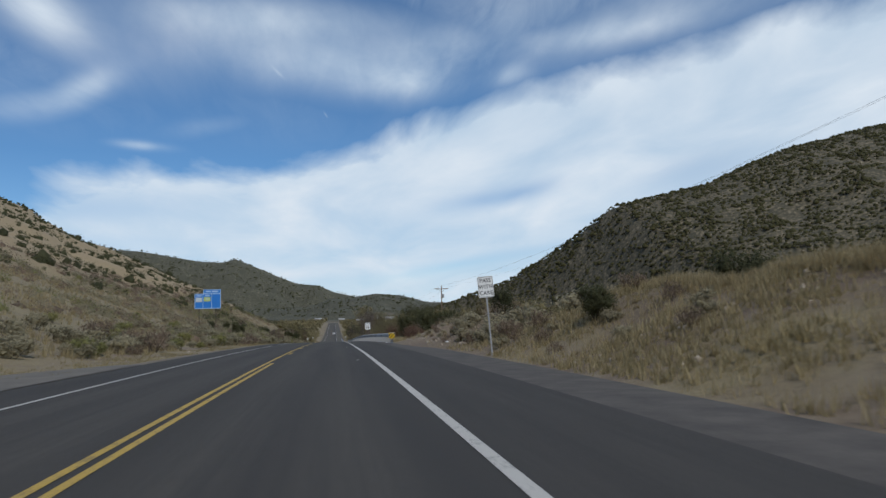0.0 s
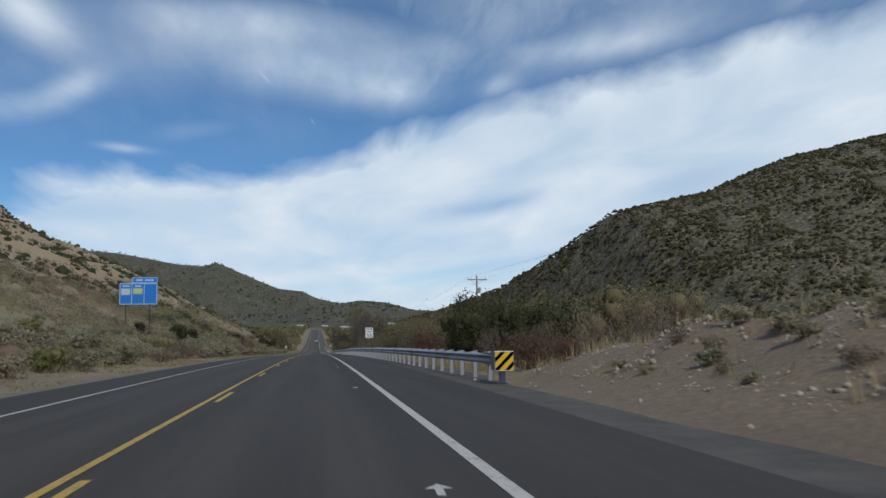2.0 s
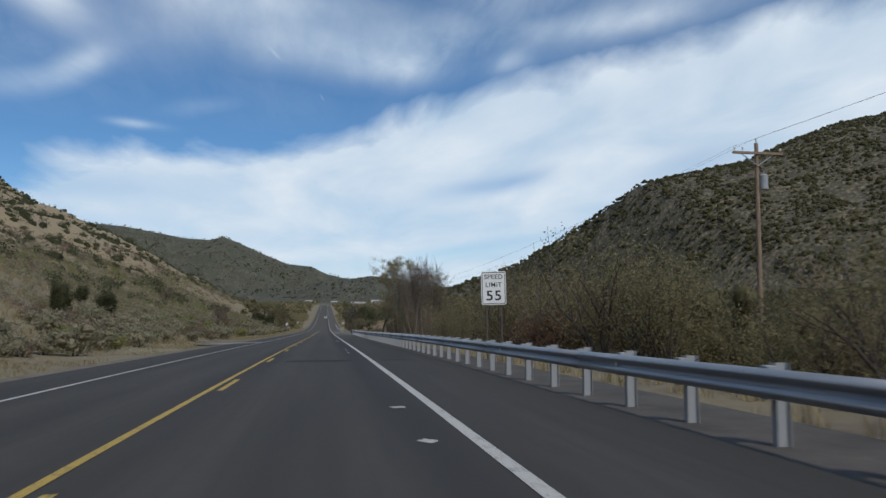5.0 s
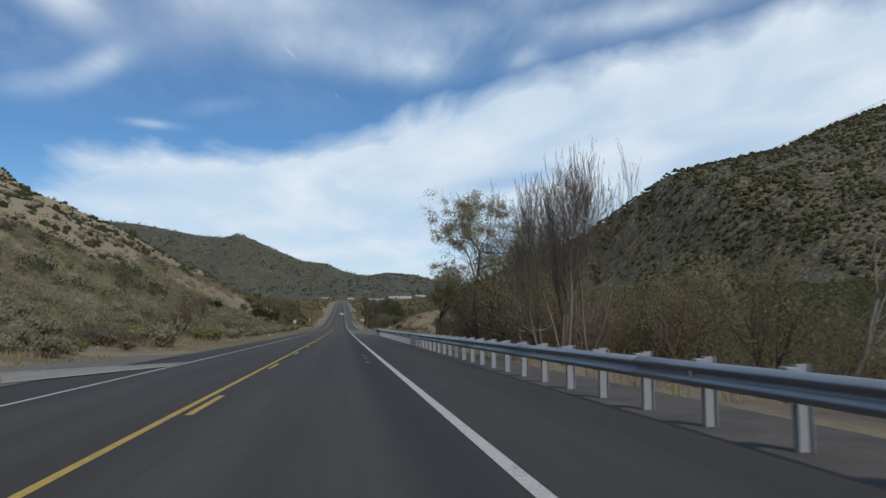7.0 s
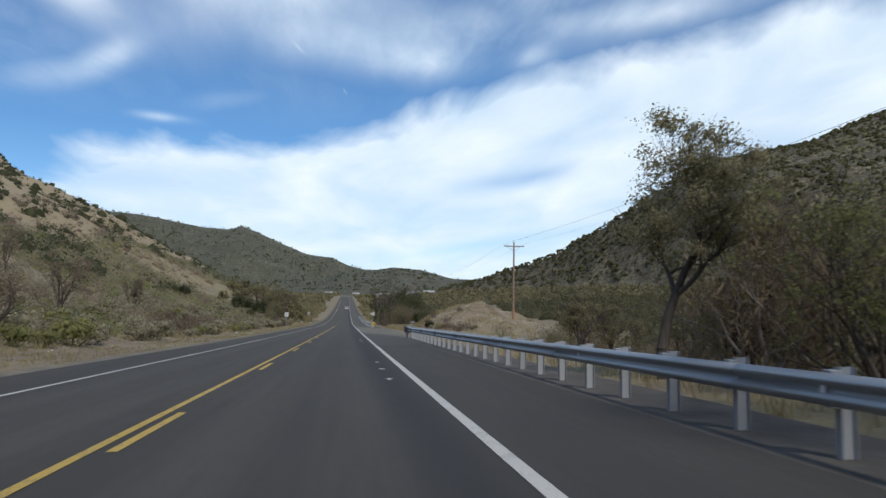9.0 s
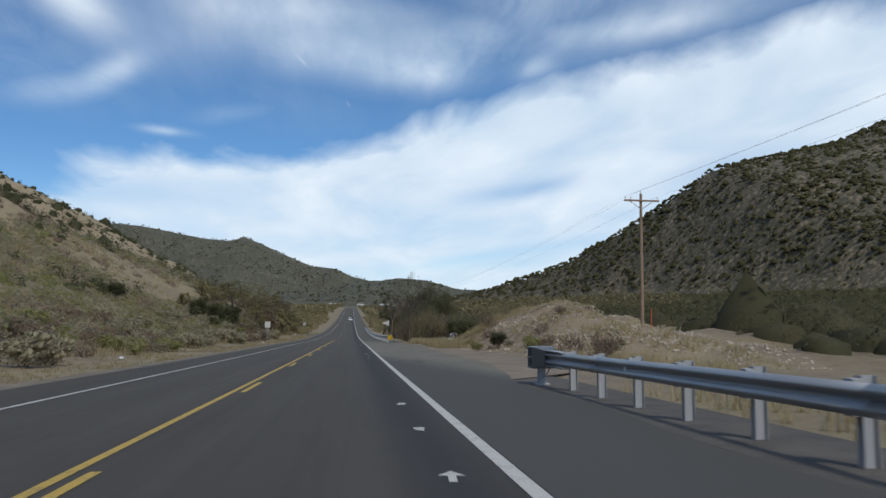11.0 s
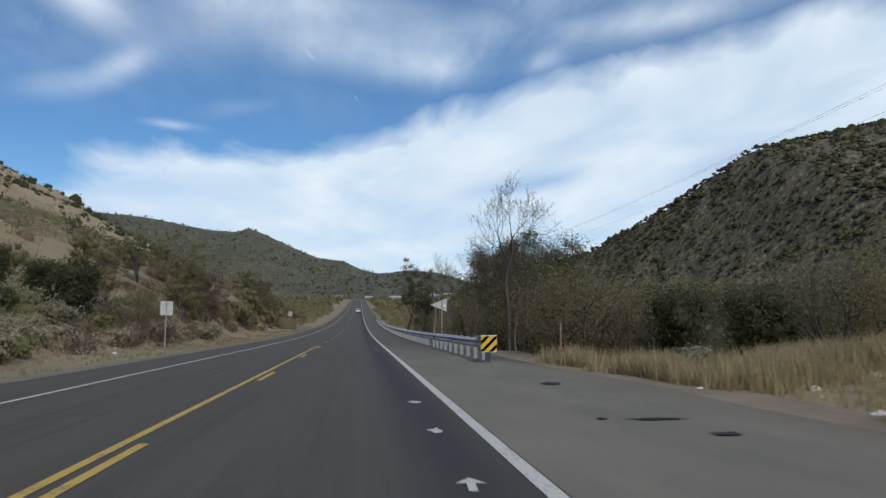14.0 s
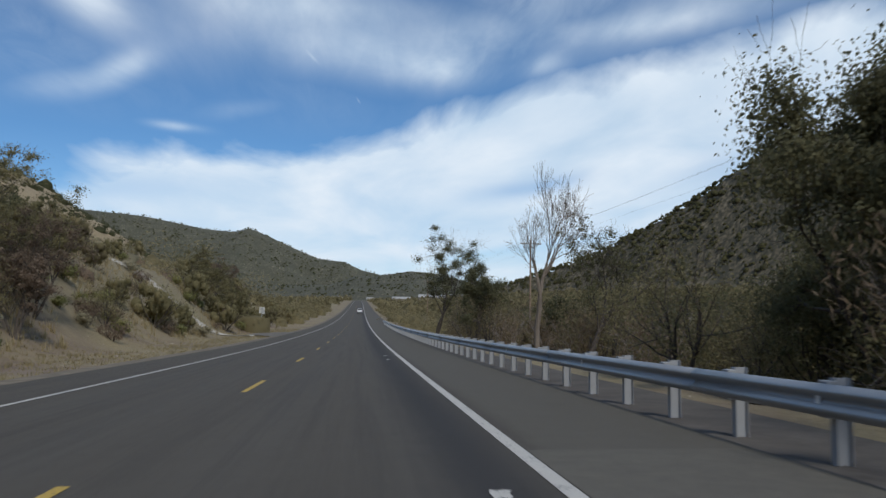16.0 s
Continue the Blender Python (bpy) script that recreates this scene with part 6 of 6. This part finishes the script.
# ---- left side ----
junipers([(-19.0, 168.4, 0.75, 1.15), (-20.0, 185.4, 0.95, 0.95), (-17.2, 325.6, 1.15, 1.05), (-13.7, 328.7, 1.25, 1.25), (-21.5, 150.0, 0.7, 0.7), (-24.0, 190.0, 0.8, 0.8), (-16.0, 330.5, 1.1, 1.0), (-24.5, 316.0, 0.8, 0.7), (-14.5, 322.0, 0.6, 0.55)], "rounded dark juniper on a sage hillside")
for k, (x, y, h) in enumerate([(-15.6, 234.0, 5.2), (-12.9, 218.0, 4.0), (-28.0, 256.0, 4.4), (-18.5, 262.0, 3.6)]):
    tree("scrub_oak", x, y, h, 400 + k, "small brown half-leafless tree on a sage bank", L_BROWN, 4000, 0.06, trunks=4, spread=0.5, thick=0.08, depth=2, clumps=70, group="small trees on the bank")
for k, (x, y, h) in enumerate([(-12.0, 350.0, 4.4), (-13.6, 354.0, 5.4), (-12.2, 358.0, 5.0), (-15.5, 358.0, 5.2), (-13.6, 363.0, 5.4), (-17.0, 353.0, 4.8), (-11.2, 354.0, 3.6), (-11.8, 402.0, 4.4), (-13.6, 408.0, 5.0), (-11.6, 414.0, 4.8), (-14.6, 418.0, 5.0), (-16.4, 412.0, 4.6)]):
    tree("scrub_oak", x, y, h, 410 + k, "olive-brown scrub oak on the roadside bank", L_BROWN if k % 4 == 2 else L_OLIVE, 7500, 0.075, trunks=4, spread=0.6, thick=0.08, slim=1.0, clumps=90, puff=0.5, low=0.04, depth=2, group="scrub oaks on the bank")
for k in range(110):
    x, y = -9.8 - abs(rng.normal(0, 1)) * 5, rng.uniform(332, 425)
    if x < -24 or 386 < y < 394:
        continue
    me, nm, lb = [(pick(SAGES), "sagebrush", "grey-green sagebrush on a steep roadside bank"), (pick(BROWNS), "dry_bush", "brown dry bush on a steep roadside bank"), (pick(GREENS), "rabbitbrush", "yellow-green rabbitbrush on a steep roadside bank")][int(rng.integers(0, 3))]
    plant(nm, me, x, y, rng.uniform(0.7, 1.4), rng.uniform(0, 360), lb, "shrub", "bushes on the steep bank")
y = 334.0
while y < 470:
    for x0, x1 in ((-12.5, -10.4), (-17, -12.5), (-24, -17)):
        if rng.uniform() < 0.62 and not (383 < y < 396 and x0 > -20):
            x = rng.uniform(x0, x1)
            plant("scrub_tree", pick(THICKETS if y < 372 and x > -15 else SCRUBS), x, y, rng.uniform(0.5, 0.95), rng.uniform(0, 360), "dull olive scrub tree on the roadside bank", "tree", "scrub on the left bank", sink=0.2)
    y += 3.2

# ---- grass, stones ----
def tufts(name, count, area, keep, mat, h, per, label, seed, w=0.012):
    g = np.random.default_rng(seed)
    x0, x1, y0, y1 = area
    xs, ys = g.uniform(x0, x1, count * 5), g.uniform(y0, y1, count * 5)
    ok = keep(xs, ys, g)
    xs, ys = xs[ok][:count], ys[ok][:count]
    n = len(xs)
    base = np.stack([xs, ys, ground_z(xs, ys) - 0.03], -1)
    s = g.uniform(0.5, 1.4, n)
    a = g.uniform(0, 6.28, (n, per))
    lean = g.uniform(0.1, 0.7, (n, per))
    tip = np.stack([np.cos(a) * lean, np.sin(a) * lean, np.ones_like(a)], -1) * (h * s)[:, None, None] * g.uniform(0.6, 1.1, (n, per, 1))
    root = g.normal(0, 0.06, (n, per, 3)) * np.array([1, 1, 0]) * s[:, None, None]
    side = np.stack([-np.sin(a), np.cos(a), 0 * a], -1) * w * s[:, None, None]
    b = base[:, None, :] + root
    v = np.stack([b - side, b + side, b + tip], 2)
    return tagged(new(name, blades_mesh(name, v.reshape(-1, 3), mat)), label, "grass", kind="stuff")


def verge_l(x, y, g):
    return patchy(x, y, g, 0.15, 0.6, 23, 5)


def verge_r(x, y, g):
    rub = (y > 240) & (y < 282)
    return patchy(x, y, g, 0.2, 0.7, 23, 5) & ~(rub & (x < 11.5)) & ~((y > 282) & (y < 309) & (x < 9.2)) & ~((y > 34) & (y < 70) & (g.uniform(0, 1, len(x)) < 0.85))


tufts("verge_grass", 13000, (-12, -5.7, -5, 430), verge_l, L_OLDGRASS, 0.15, 8, "short straw-coloured verge grass", 51)
tufts("hill_grass", 17000, (-44, -10, 20, 420), verge_l, L_STRAW, 0.55, 9, "dry straw grass between shrubs", 52, 0.02)
tufts("bank_grass", 9000, (8.2, 18, -5, 312), lambda x, y, g: verge_r(x, y, g) & ((y < 100) | ((y > 240) & ((y < 256) | (x < 11) | (y > 290))) | (g.uniform(0, 1, len(x)) < 0.2)), L_STRAW, 0.36, 7, "dry straw grass on roadside banks", 53)
tufts("low_bank_grass", 5200, (8.2, 17, -8, 36), lambda x, y, g: patchy(x, y, g, 0.25, 0.75, 11, 3.4), L_OLDGRASS, 0.19, 9, "low olive-brown grass on a dirt bank", 57, 0.016)
tufts("mound_grass", 8000, (10.5, 21, 254, 296), lambda x, y, g: patchy(x, y, g, 0.2, 0.75, 11, 3.4) & (g.uniform(0, 1, len(x)) < 0.12 + 0.88 * smooth(287, 294, y)), L_STRAW, 0.30, 8, "sparse dry grass on a rubble mound", 58, 0.014)
tufts("tall_grass", 6500, (8.8, 16.5, 281, 311), lambda x, y, g: ((y > 288) | (x < 11.5)) & patchy(x, y, g, 0.3, 0.7, 11, 3.4) & ~((np.abs(x - 10.9) < 1.0) & (y > 290) & (y < 294.6)), L_STRAW, 0.56, 9, "tall pale straw grass beside a pull-out", 54, 0.014)
tufts("crest_grass", 3600, (11, 20, 4, 40), lambda x, y, g: (x > 13.5) & (x < 16.5), L_STRAW, 0.4, 10, "pale straw grass along a bank's crest", 55, 0.014)
tufts("rail_grass", 2600, (8.0, 12.5, 62, 240), lambda x, y, g: verge_r(x, y, g) & ((y < 100) | (g.uniform(0, 1, len(x)) < 0.25)), L_STRAW, 0.45, 9, "straw grass behind a guard rail", 56)


def stones(name, count, area, keep, size, label, seed, mat=M_ROCK):
    g = np.random.default_rng(seed)
    x0, x1, y0, y1 = area
    xs, ys = g.uniform(x0, x1, count * 5), g.uniform(y0, y1, count * 5)
    ok = keep(xs, ys, g)
    xs, ys = xs[ok][:count], ys[ok][:count]
    n = len(xs)
    bm = bmesh.new()
    bmesh.ops.create_icosphere(bm, subdivisions=1, radius=1.0)
    v0 = np.array([tuple(v.co) for v in bm.verts])
    f0 = np.array([[v.index for v in f.verts] for f in bm.faces])
    bm.free()
    s = size * np.exp(np.minimum(g.normal(0, 0.5, (n, 1, 1)), 1.0)) * g.uniform(0.5, 1.2, (n, 1, 3))
    v = v0[None] * g.uniform(0.7, 1.25, (n, len(v0), 1)) * s
    a = g.uniform(0, 6.28, n)
    c, sn = np.cos(a)[:, None], np.sin(a)[:, None]
    v = np.stack([v[..., 0] * c - v[..., 1] * sn, v[..., 0] * sn + v[..., 1] * c, v[..., 2]], -1)
    v += np.stack([xs, ys, ground_z(xs, ys)], -1)[:, None, :]
    f = f0[None] + (np.arange(n) * len(v0))[:, None, None]
    return tagged(new(name, mesh_of(name, v.reshape(-1, 3), f.reshape(-1, 3), mat)), label, "stones", kind="stuff")


stones("rubble_boulders", 3000, (10.6, 22, 256, 290), lambda x, y, g: patchy(x, y, g, 0.2, 0.7, 7.5, 2.3) & (g.uniform(0, 1, len(x)) < smooth(294, 284, y)), 0.052, "pale broken rocks on a mound", 65)
stones("rubble_stones", 6500, (10.2, 23, 254, 298), lambda x, y, g: patchy(x, y, g, 0.1, 0.6, 11, 2.3), 0.040, "pale broken stones strewn over a mound", 61)
stones("mound_stones", 4200, (8.4, 16, 36, 64), lambda x, y, g: patchy(x, y, g, 0.1, 0.6, 7.5, 2.3), 0.022, "pale stones strewn over a dirt mound", 66)
stones("bank_stones", 1300, (8.6, 16, 8, 60), lambda x, y, g: patchy(x, y, g, 0.2, 0.7, 11, 2.3), 0.038, "small pale stones on a dirt bank", 62)
stones("verge_stones", 500, (-12, -7, 0, 420), lambda x, y, g: x < 0, 0.04, "small stones along the verge", 63)
stones("shoulder_stones", 420, (6.6, 9.0, 0, 420), lambda x, y, g: x > 0, 0.025, "scattered gravel on the shoulder", 64)


# ---- the white memorial bicycle ----
def bicycle(x, y, turn):
    white = plain("matt_white_paint", (0.80, 0.79, 0.76), 0.6, 0, 0.05)
    b = thing("memorial_bicycle", pose(x, y, gz(x, y) + 0.02, 0, -7, turn), "white-painted memorial bicycle standing in straw grass", "bicycle")
    ax = {"front_wheel": 0.52, "rear_wheel": -0.52}
    for nm, cx in ax.items():
        bm = bmesh.new()
        n, k = 28, 6
        ring = []
        for i in range(n):
            a = 6.2832 * i / n
            ring.append([bm.verts.new(((cx + (0.33 + 0.02 * math.cos(6.2832 * j / k)) * math.cos(a)), 0.02 * math.sin(6.2832 * j / k), 0.34 + (0.33 + 0.02 * math.cos(6.2832 * j / k)) * math.sin(a))) for j in range(k)])
        for i in range(n):
            for j in range(k):
                bm.faces.new((ring[i][j], ring[(i + 1) % n][j], ring[(i + 1) % n][(j + 1) % k], ring[i][(j + 1) % k]))
        w = part(nm, bm, white, b)
        bm = bmesh.new()
        rod(bm, (cx, -0.04, 0.34), (cx, 0.04, 0.34), 0.025)
        for i in range(14):
            a = 6.2832 * i / 14
            rod(bm, (cx, 0.02 * (-1) ** i, 0.34), (cx + 0.32 * math.cos(a), 0, 0.34 + 0.32 * math.sin(a)), 0.0025, sides=4)
        part("spokes", bm, white, w)
    crank, seat_top, head, fork = (-0.08, 0, 0.30), (-0.24, 0, 0.82), (0.36, 0, 0.84), (0.40, 0, 0.66)
    bm = bmesh.new()
    for p, q in ((crank, seat_top), (seat_top, head), (crank, fork), (head, fork)):
        rod(bm, p, q, 0.019)
    for s in (-0.05, 0.05):
        rod(bm, (-0.52, s, 0.34), (crank[0], s * 0.5, crank[2]), 0.011)
        rod(bm, (-0.52, s, 0.34), (seat_top[0] + 0.02, s * 0.4, 0.76), 0.010)
    part("frame", bm, white, b)
    bm = bmesh.new()
    for s in (-0.05, 0.05):
        rod(bm, (0.52, s, 0.34), (0.405, s * 0.7, 0.64), 0.013)
    rod(bm, (0.405, -0.05, 0.65), (0.405, 0.05, 0.65), 0.016)
    part("fork", bm, white, b)
    bm = bmesh.new()
    rod(bm, head, (0.33, 0, 0.95), 0.015)
    rod(bm, (0.33, 0, 0.95), (0.42, 0, 0.97), 0.015)
    rod(bm, (0.42, -0.22, 0.97), (0.42, 0.22, 0.97), 0.013)
    for s in (-0.22, 0.22):
        prev = (0.42, s, 0.97)
        for p in ((0.52, s, 0.96), (0.55, s, 0.88), (0.50, s, 0.82), (0.42, s, 0.82)):
            rod(bm, prev, p, 0.013)
            prev = p
    part("handlebar", bm, white, b)
    bm = bmesh.new()
    rod(bm, seat_top, (-0.27, 0, 0.93), 0.014)
    box(bm, -0.40, -0.26, -0.07, 0.07, 0.93, 0.97, bevel=0.015)
    box(bm, -0.27, -0.13, -0.025, 0.025, 0.935, 0.965, bevel=0.01)
    part("saddle", bm, white, b)
    bm = bmesh.new()
    rod(bm, (crank[0], -0.02, crank[2]), (crank[0], 0.02, crank[2]), 0.085, sides=16)
    rod(bm, (crank[0], -0.06, crank[2]), (crank[0] + 0.12, -0.06, crank[2] - 0.12), 0.01)
    rod(bm, (crank[0], 0.06, crank[2]), (crank[0] - 0.12, 0.06, crank[2] + 0.12), 0.01)
    part("crankset", bm, white, b)
    return b


bicycle(11.5, 294.3, 60.0)


# ---- a white car far up the road ----
def car(x, y):
    z = float(road_z(y))
    tilt = math.degrees(math.atan(float(road_z(y + 2) - road_z(y - 2)) / 4))
    white = plain("white_car_paint", (0.78, 0.78, 0.78), 0.3, 0, 0.03)
    glass, gm, gb = material("dark_car_glass", 0.08)
    gb.inputs["Base Color"].default_value = (0.02, 0.025, 0.03, 1)
    tyre_m = plain("tyre_rubber", (0.02, 0.02, 0.02), 0.85)
    red = plain("red_lamp", (0.45, 0.02, 0.02), 0.3)
    c = thing("car", pose(x, y, z, tilt), "white sport utility car driving up the road", "car")
    bm = boxed(-0.93, 0.93, -2.3, 2.3, 0.32, 1.0, bevel=0.10)
    part("body", bm, white, c)
    bm = bmesh.new()
    lo = [bm.verts.new(p) for p in ((-0.88, -2.2, 0.98), (0.88, -2.2, 0.98), (0.88, 1.1, 0.98), (-0.88, 1.1, 0.98))]
    hi = [bm.verts.new(p) for p in ((-0.72, -1.95, 1.68), (0.72, -1.95, 1.68), (0.72, 0.35, 1.68), (-0.72, 0.35, 1.68))]
    for i in range(4):
        bm.faces.new((lo[i], lo[(i + 1) % 4], hi[(i + 1) % 4], hi[i]))
    bm.faces.new(hi)
    bmesh.ops.bevel(bm, geom=list(bm.edges), offset=0.05, segments=2, affect="EDGES")
    part("cabin", bm, white, c)
    bm = bmesh.new()
    bm.faces.new([bm.verts.new(p) for p in ((-0.72, -2.165, 1.10), (0.72, -2.165, 1.10), (0.62, -2.005, 1.58), (-0.62, -2.005, 1.58))])
    bmesh.ops.solidify(bm, geom=list(bm.faces), thickness=0.02)
    part("rear_window", bm, glass, c)
    for s in (-1, 1):
        part("tail_lamp", boxed(s * 0.80 - 0.09, s * 0.80 + 0.09, -2.325, -2.25, 0.72, 0.98, bevel=0.02), red, c)
        bm = bmesh.new()
        bm.faces.new([bm.verts.new(p) for p in ((s * 0.865, -1.9, 1.08), (s * 0.865, 0.75, 1.08), (s * 0.755, 0.3, 1.56), (s * 0.755, -1.75, 1.56))])
        bmesh.ops.solidify(bm, geom=list(bm.faces), thickness=0.02)
        part("side_window", bm, glass, c)
        for yy in (-1.4, 1.4):
            bm = bmesh.new()
            rod(bm, (s * 0.70, yy, 0.34), (s * 0.94, yy, 0.34), 0.34, sides=20)
            w = part("tyre", bm, tyre_m, c)
            bm = bmesh.new()
            rod(bm, (s * 0.93, yy, 0.34), (s * 0.955, yy, 0.34), 0.20, sides=14)
            part("rim", bm, M_POST, w)
    part("bumper", boxed(-0.9, 0.9, -2.36, -2.28, 0.34, 0.56, bevel=0.03), tyre_m, c)
    part("number_plate", boxed(-0.26, 0.26, -2.325, -2.305, 0.74, 0.88), M_SIGN_WHITE, c)
    return c


car(1.9, 600.0)


# ---- houses on the far slope ----
def house(x, y, w, d, h, turn, roof_h, label):
    wall_m = plain("pale_stucco", (0.36, 0.31, 0.25), 0.9)
    roof_m = plain("pale_metal_roof", (0.40, 0.39, 0.37), 0.6)
    b = thing("house", pose(x, y, gz(x, y) - 0.3, 0, 0, turn), label, "house")
    part("wall", boxed(-w / 2, w / 2, -d / 2, d / 2, 0, h), wall_m, b)
    bm = bmesh.new()
    e = 0.6
    v = [bm.verts.new(p) for p in ((-w / 2 - e, -d / 2 - e, h - 0.02), (w / 2 + e, -d / 2 - e, h - 0.02), (w / 2 + e, d / 2 + e, h - 0.02), (-w / 2 - e, d / 2 + e, h - 0.02), (-w / 2 - e, 0, h + roof_h), (w / 2 + e, 0, h + roof_h))]
    for f in ((0, 1, 5, 4), (2, 3, 4, 5), (1, 2, 5), (3, 0, 4), (3, 2, 1, 0)):
        bm.faces.new([v[i] for i in f])
    part("roof", bm, roof_m, b)
    n = max(2, int(w / 4.5))
    for k in range(n):
        cx = -w / 2 + (k + 0.5) * w / n
        win = part("window", boxed(cx - 0.7, cx + 0.7, -d / 2 - 0.04, -d / 2 + 0.02, 1.0, 2.2), M_SIGN_WHITE, b)
        part("pane", boxed(cx - 0.6, cx + 0.6, -d / 2 - 0.05, -d / 2 - 0.041, 1.1, 2.1), M_BLACK, win)
    return b


house(43, 1100, 18, 10, 4.0, 4, 2.2, "long pale house with a light metal roof on a far slope")
house(72, 1080, 26, 12, 4.0, -3, 3.0, "long pale house with a light metal roof on a far slope")
house(104, 1150, 14, 10, 4.0, 6, 2.5, "pale house with a light metal roof on a far slope")
house(-26, 1480, 15, 10, 4.5, 10, 2.5, "pale house with a light metal roof on a far slope")
house(16, 1420, 10, 8, 4.5, 0, 2.5, "pale house with a light metal roof on a far slope")


# ---- litter ----
def litter(x, y, s, seed):
    g = np.random.default_rng(seed)
    bm = bmesh.new()
    bmesh.ops.create_icosphere(bm, subdivisions=2, radius=1.0)
    for v in bm.verts:
        v.co = Vector((v.co.x * s * g.uniform(0.6, 1.3), v.co.y * s * 0.7 * g.uniform(0.6, 1.3), v.co.z * s * 0.35 * g.uniform(0.5, 1.4)))
    ob = new("crumpled_paper", bm_mesh("crumpled_paper", bm, M_SIGN_WHITE))
    ob.matrix_world = pose(x, y, max(gz(x, y), float(road_z(y)) - 0.03) + s * 0.2, 0, 0, g.uniform(0, 360))
    return tagged(ob, "scrap of crumpled white paper on the verge", "litter", "litter on the verge")


for k, (x, y, s) in enumerate([(9.3, 293.0, 0.14), (-8.6, 262.0, 0.16), (8.8, 297.5, 0.10), (8.4, 45.0, 0.10), (9.0, 40.2, 0.12), (-8.2, 318.0, 0.12), (8.7, 284.4, 0.09), (6.9, 63.3, 0.10)]):
    litter(x, y, s, 70 + k)
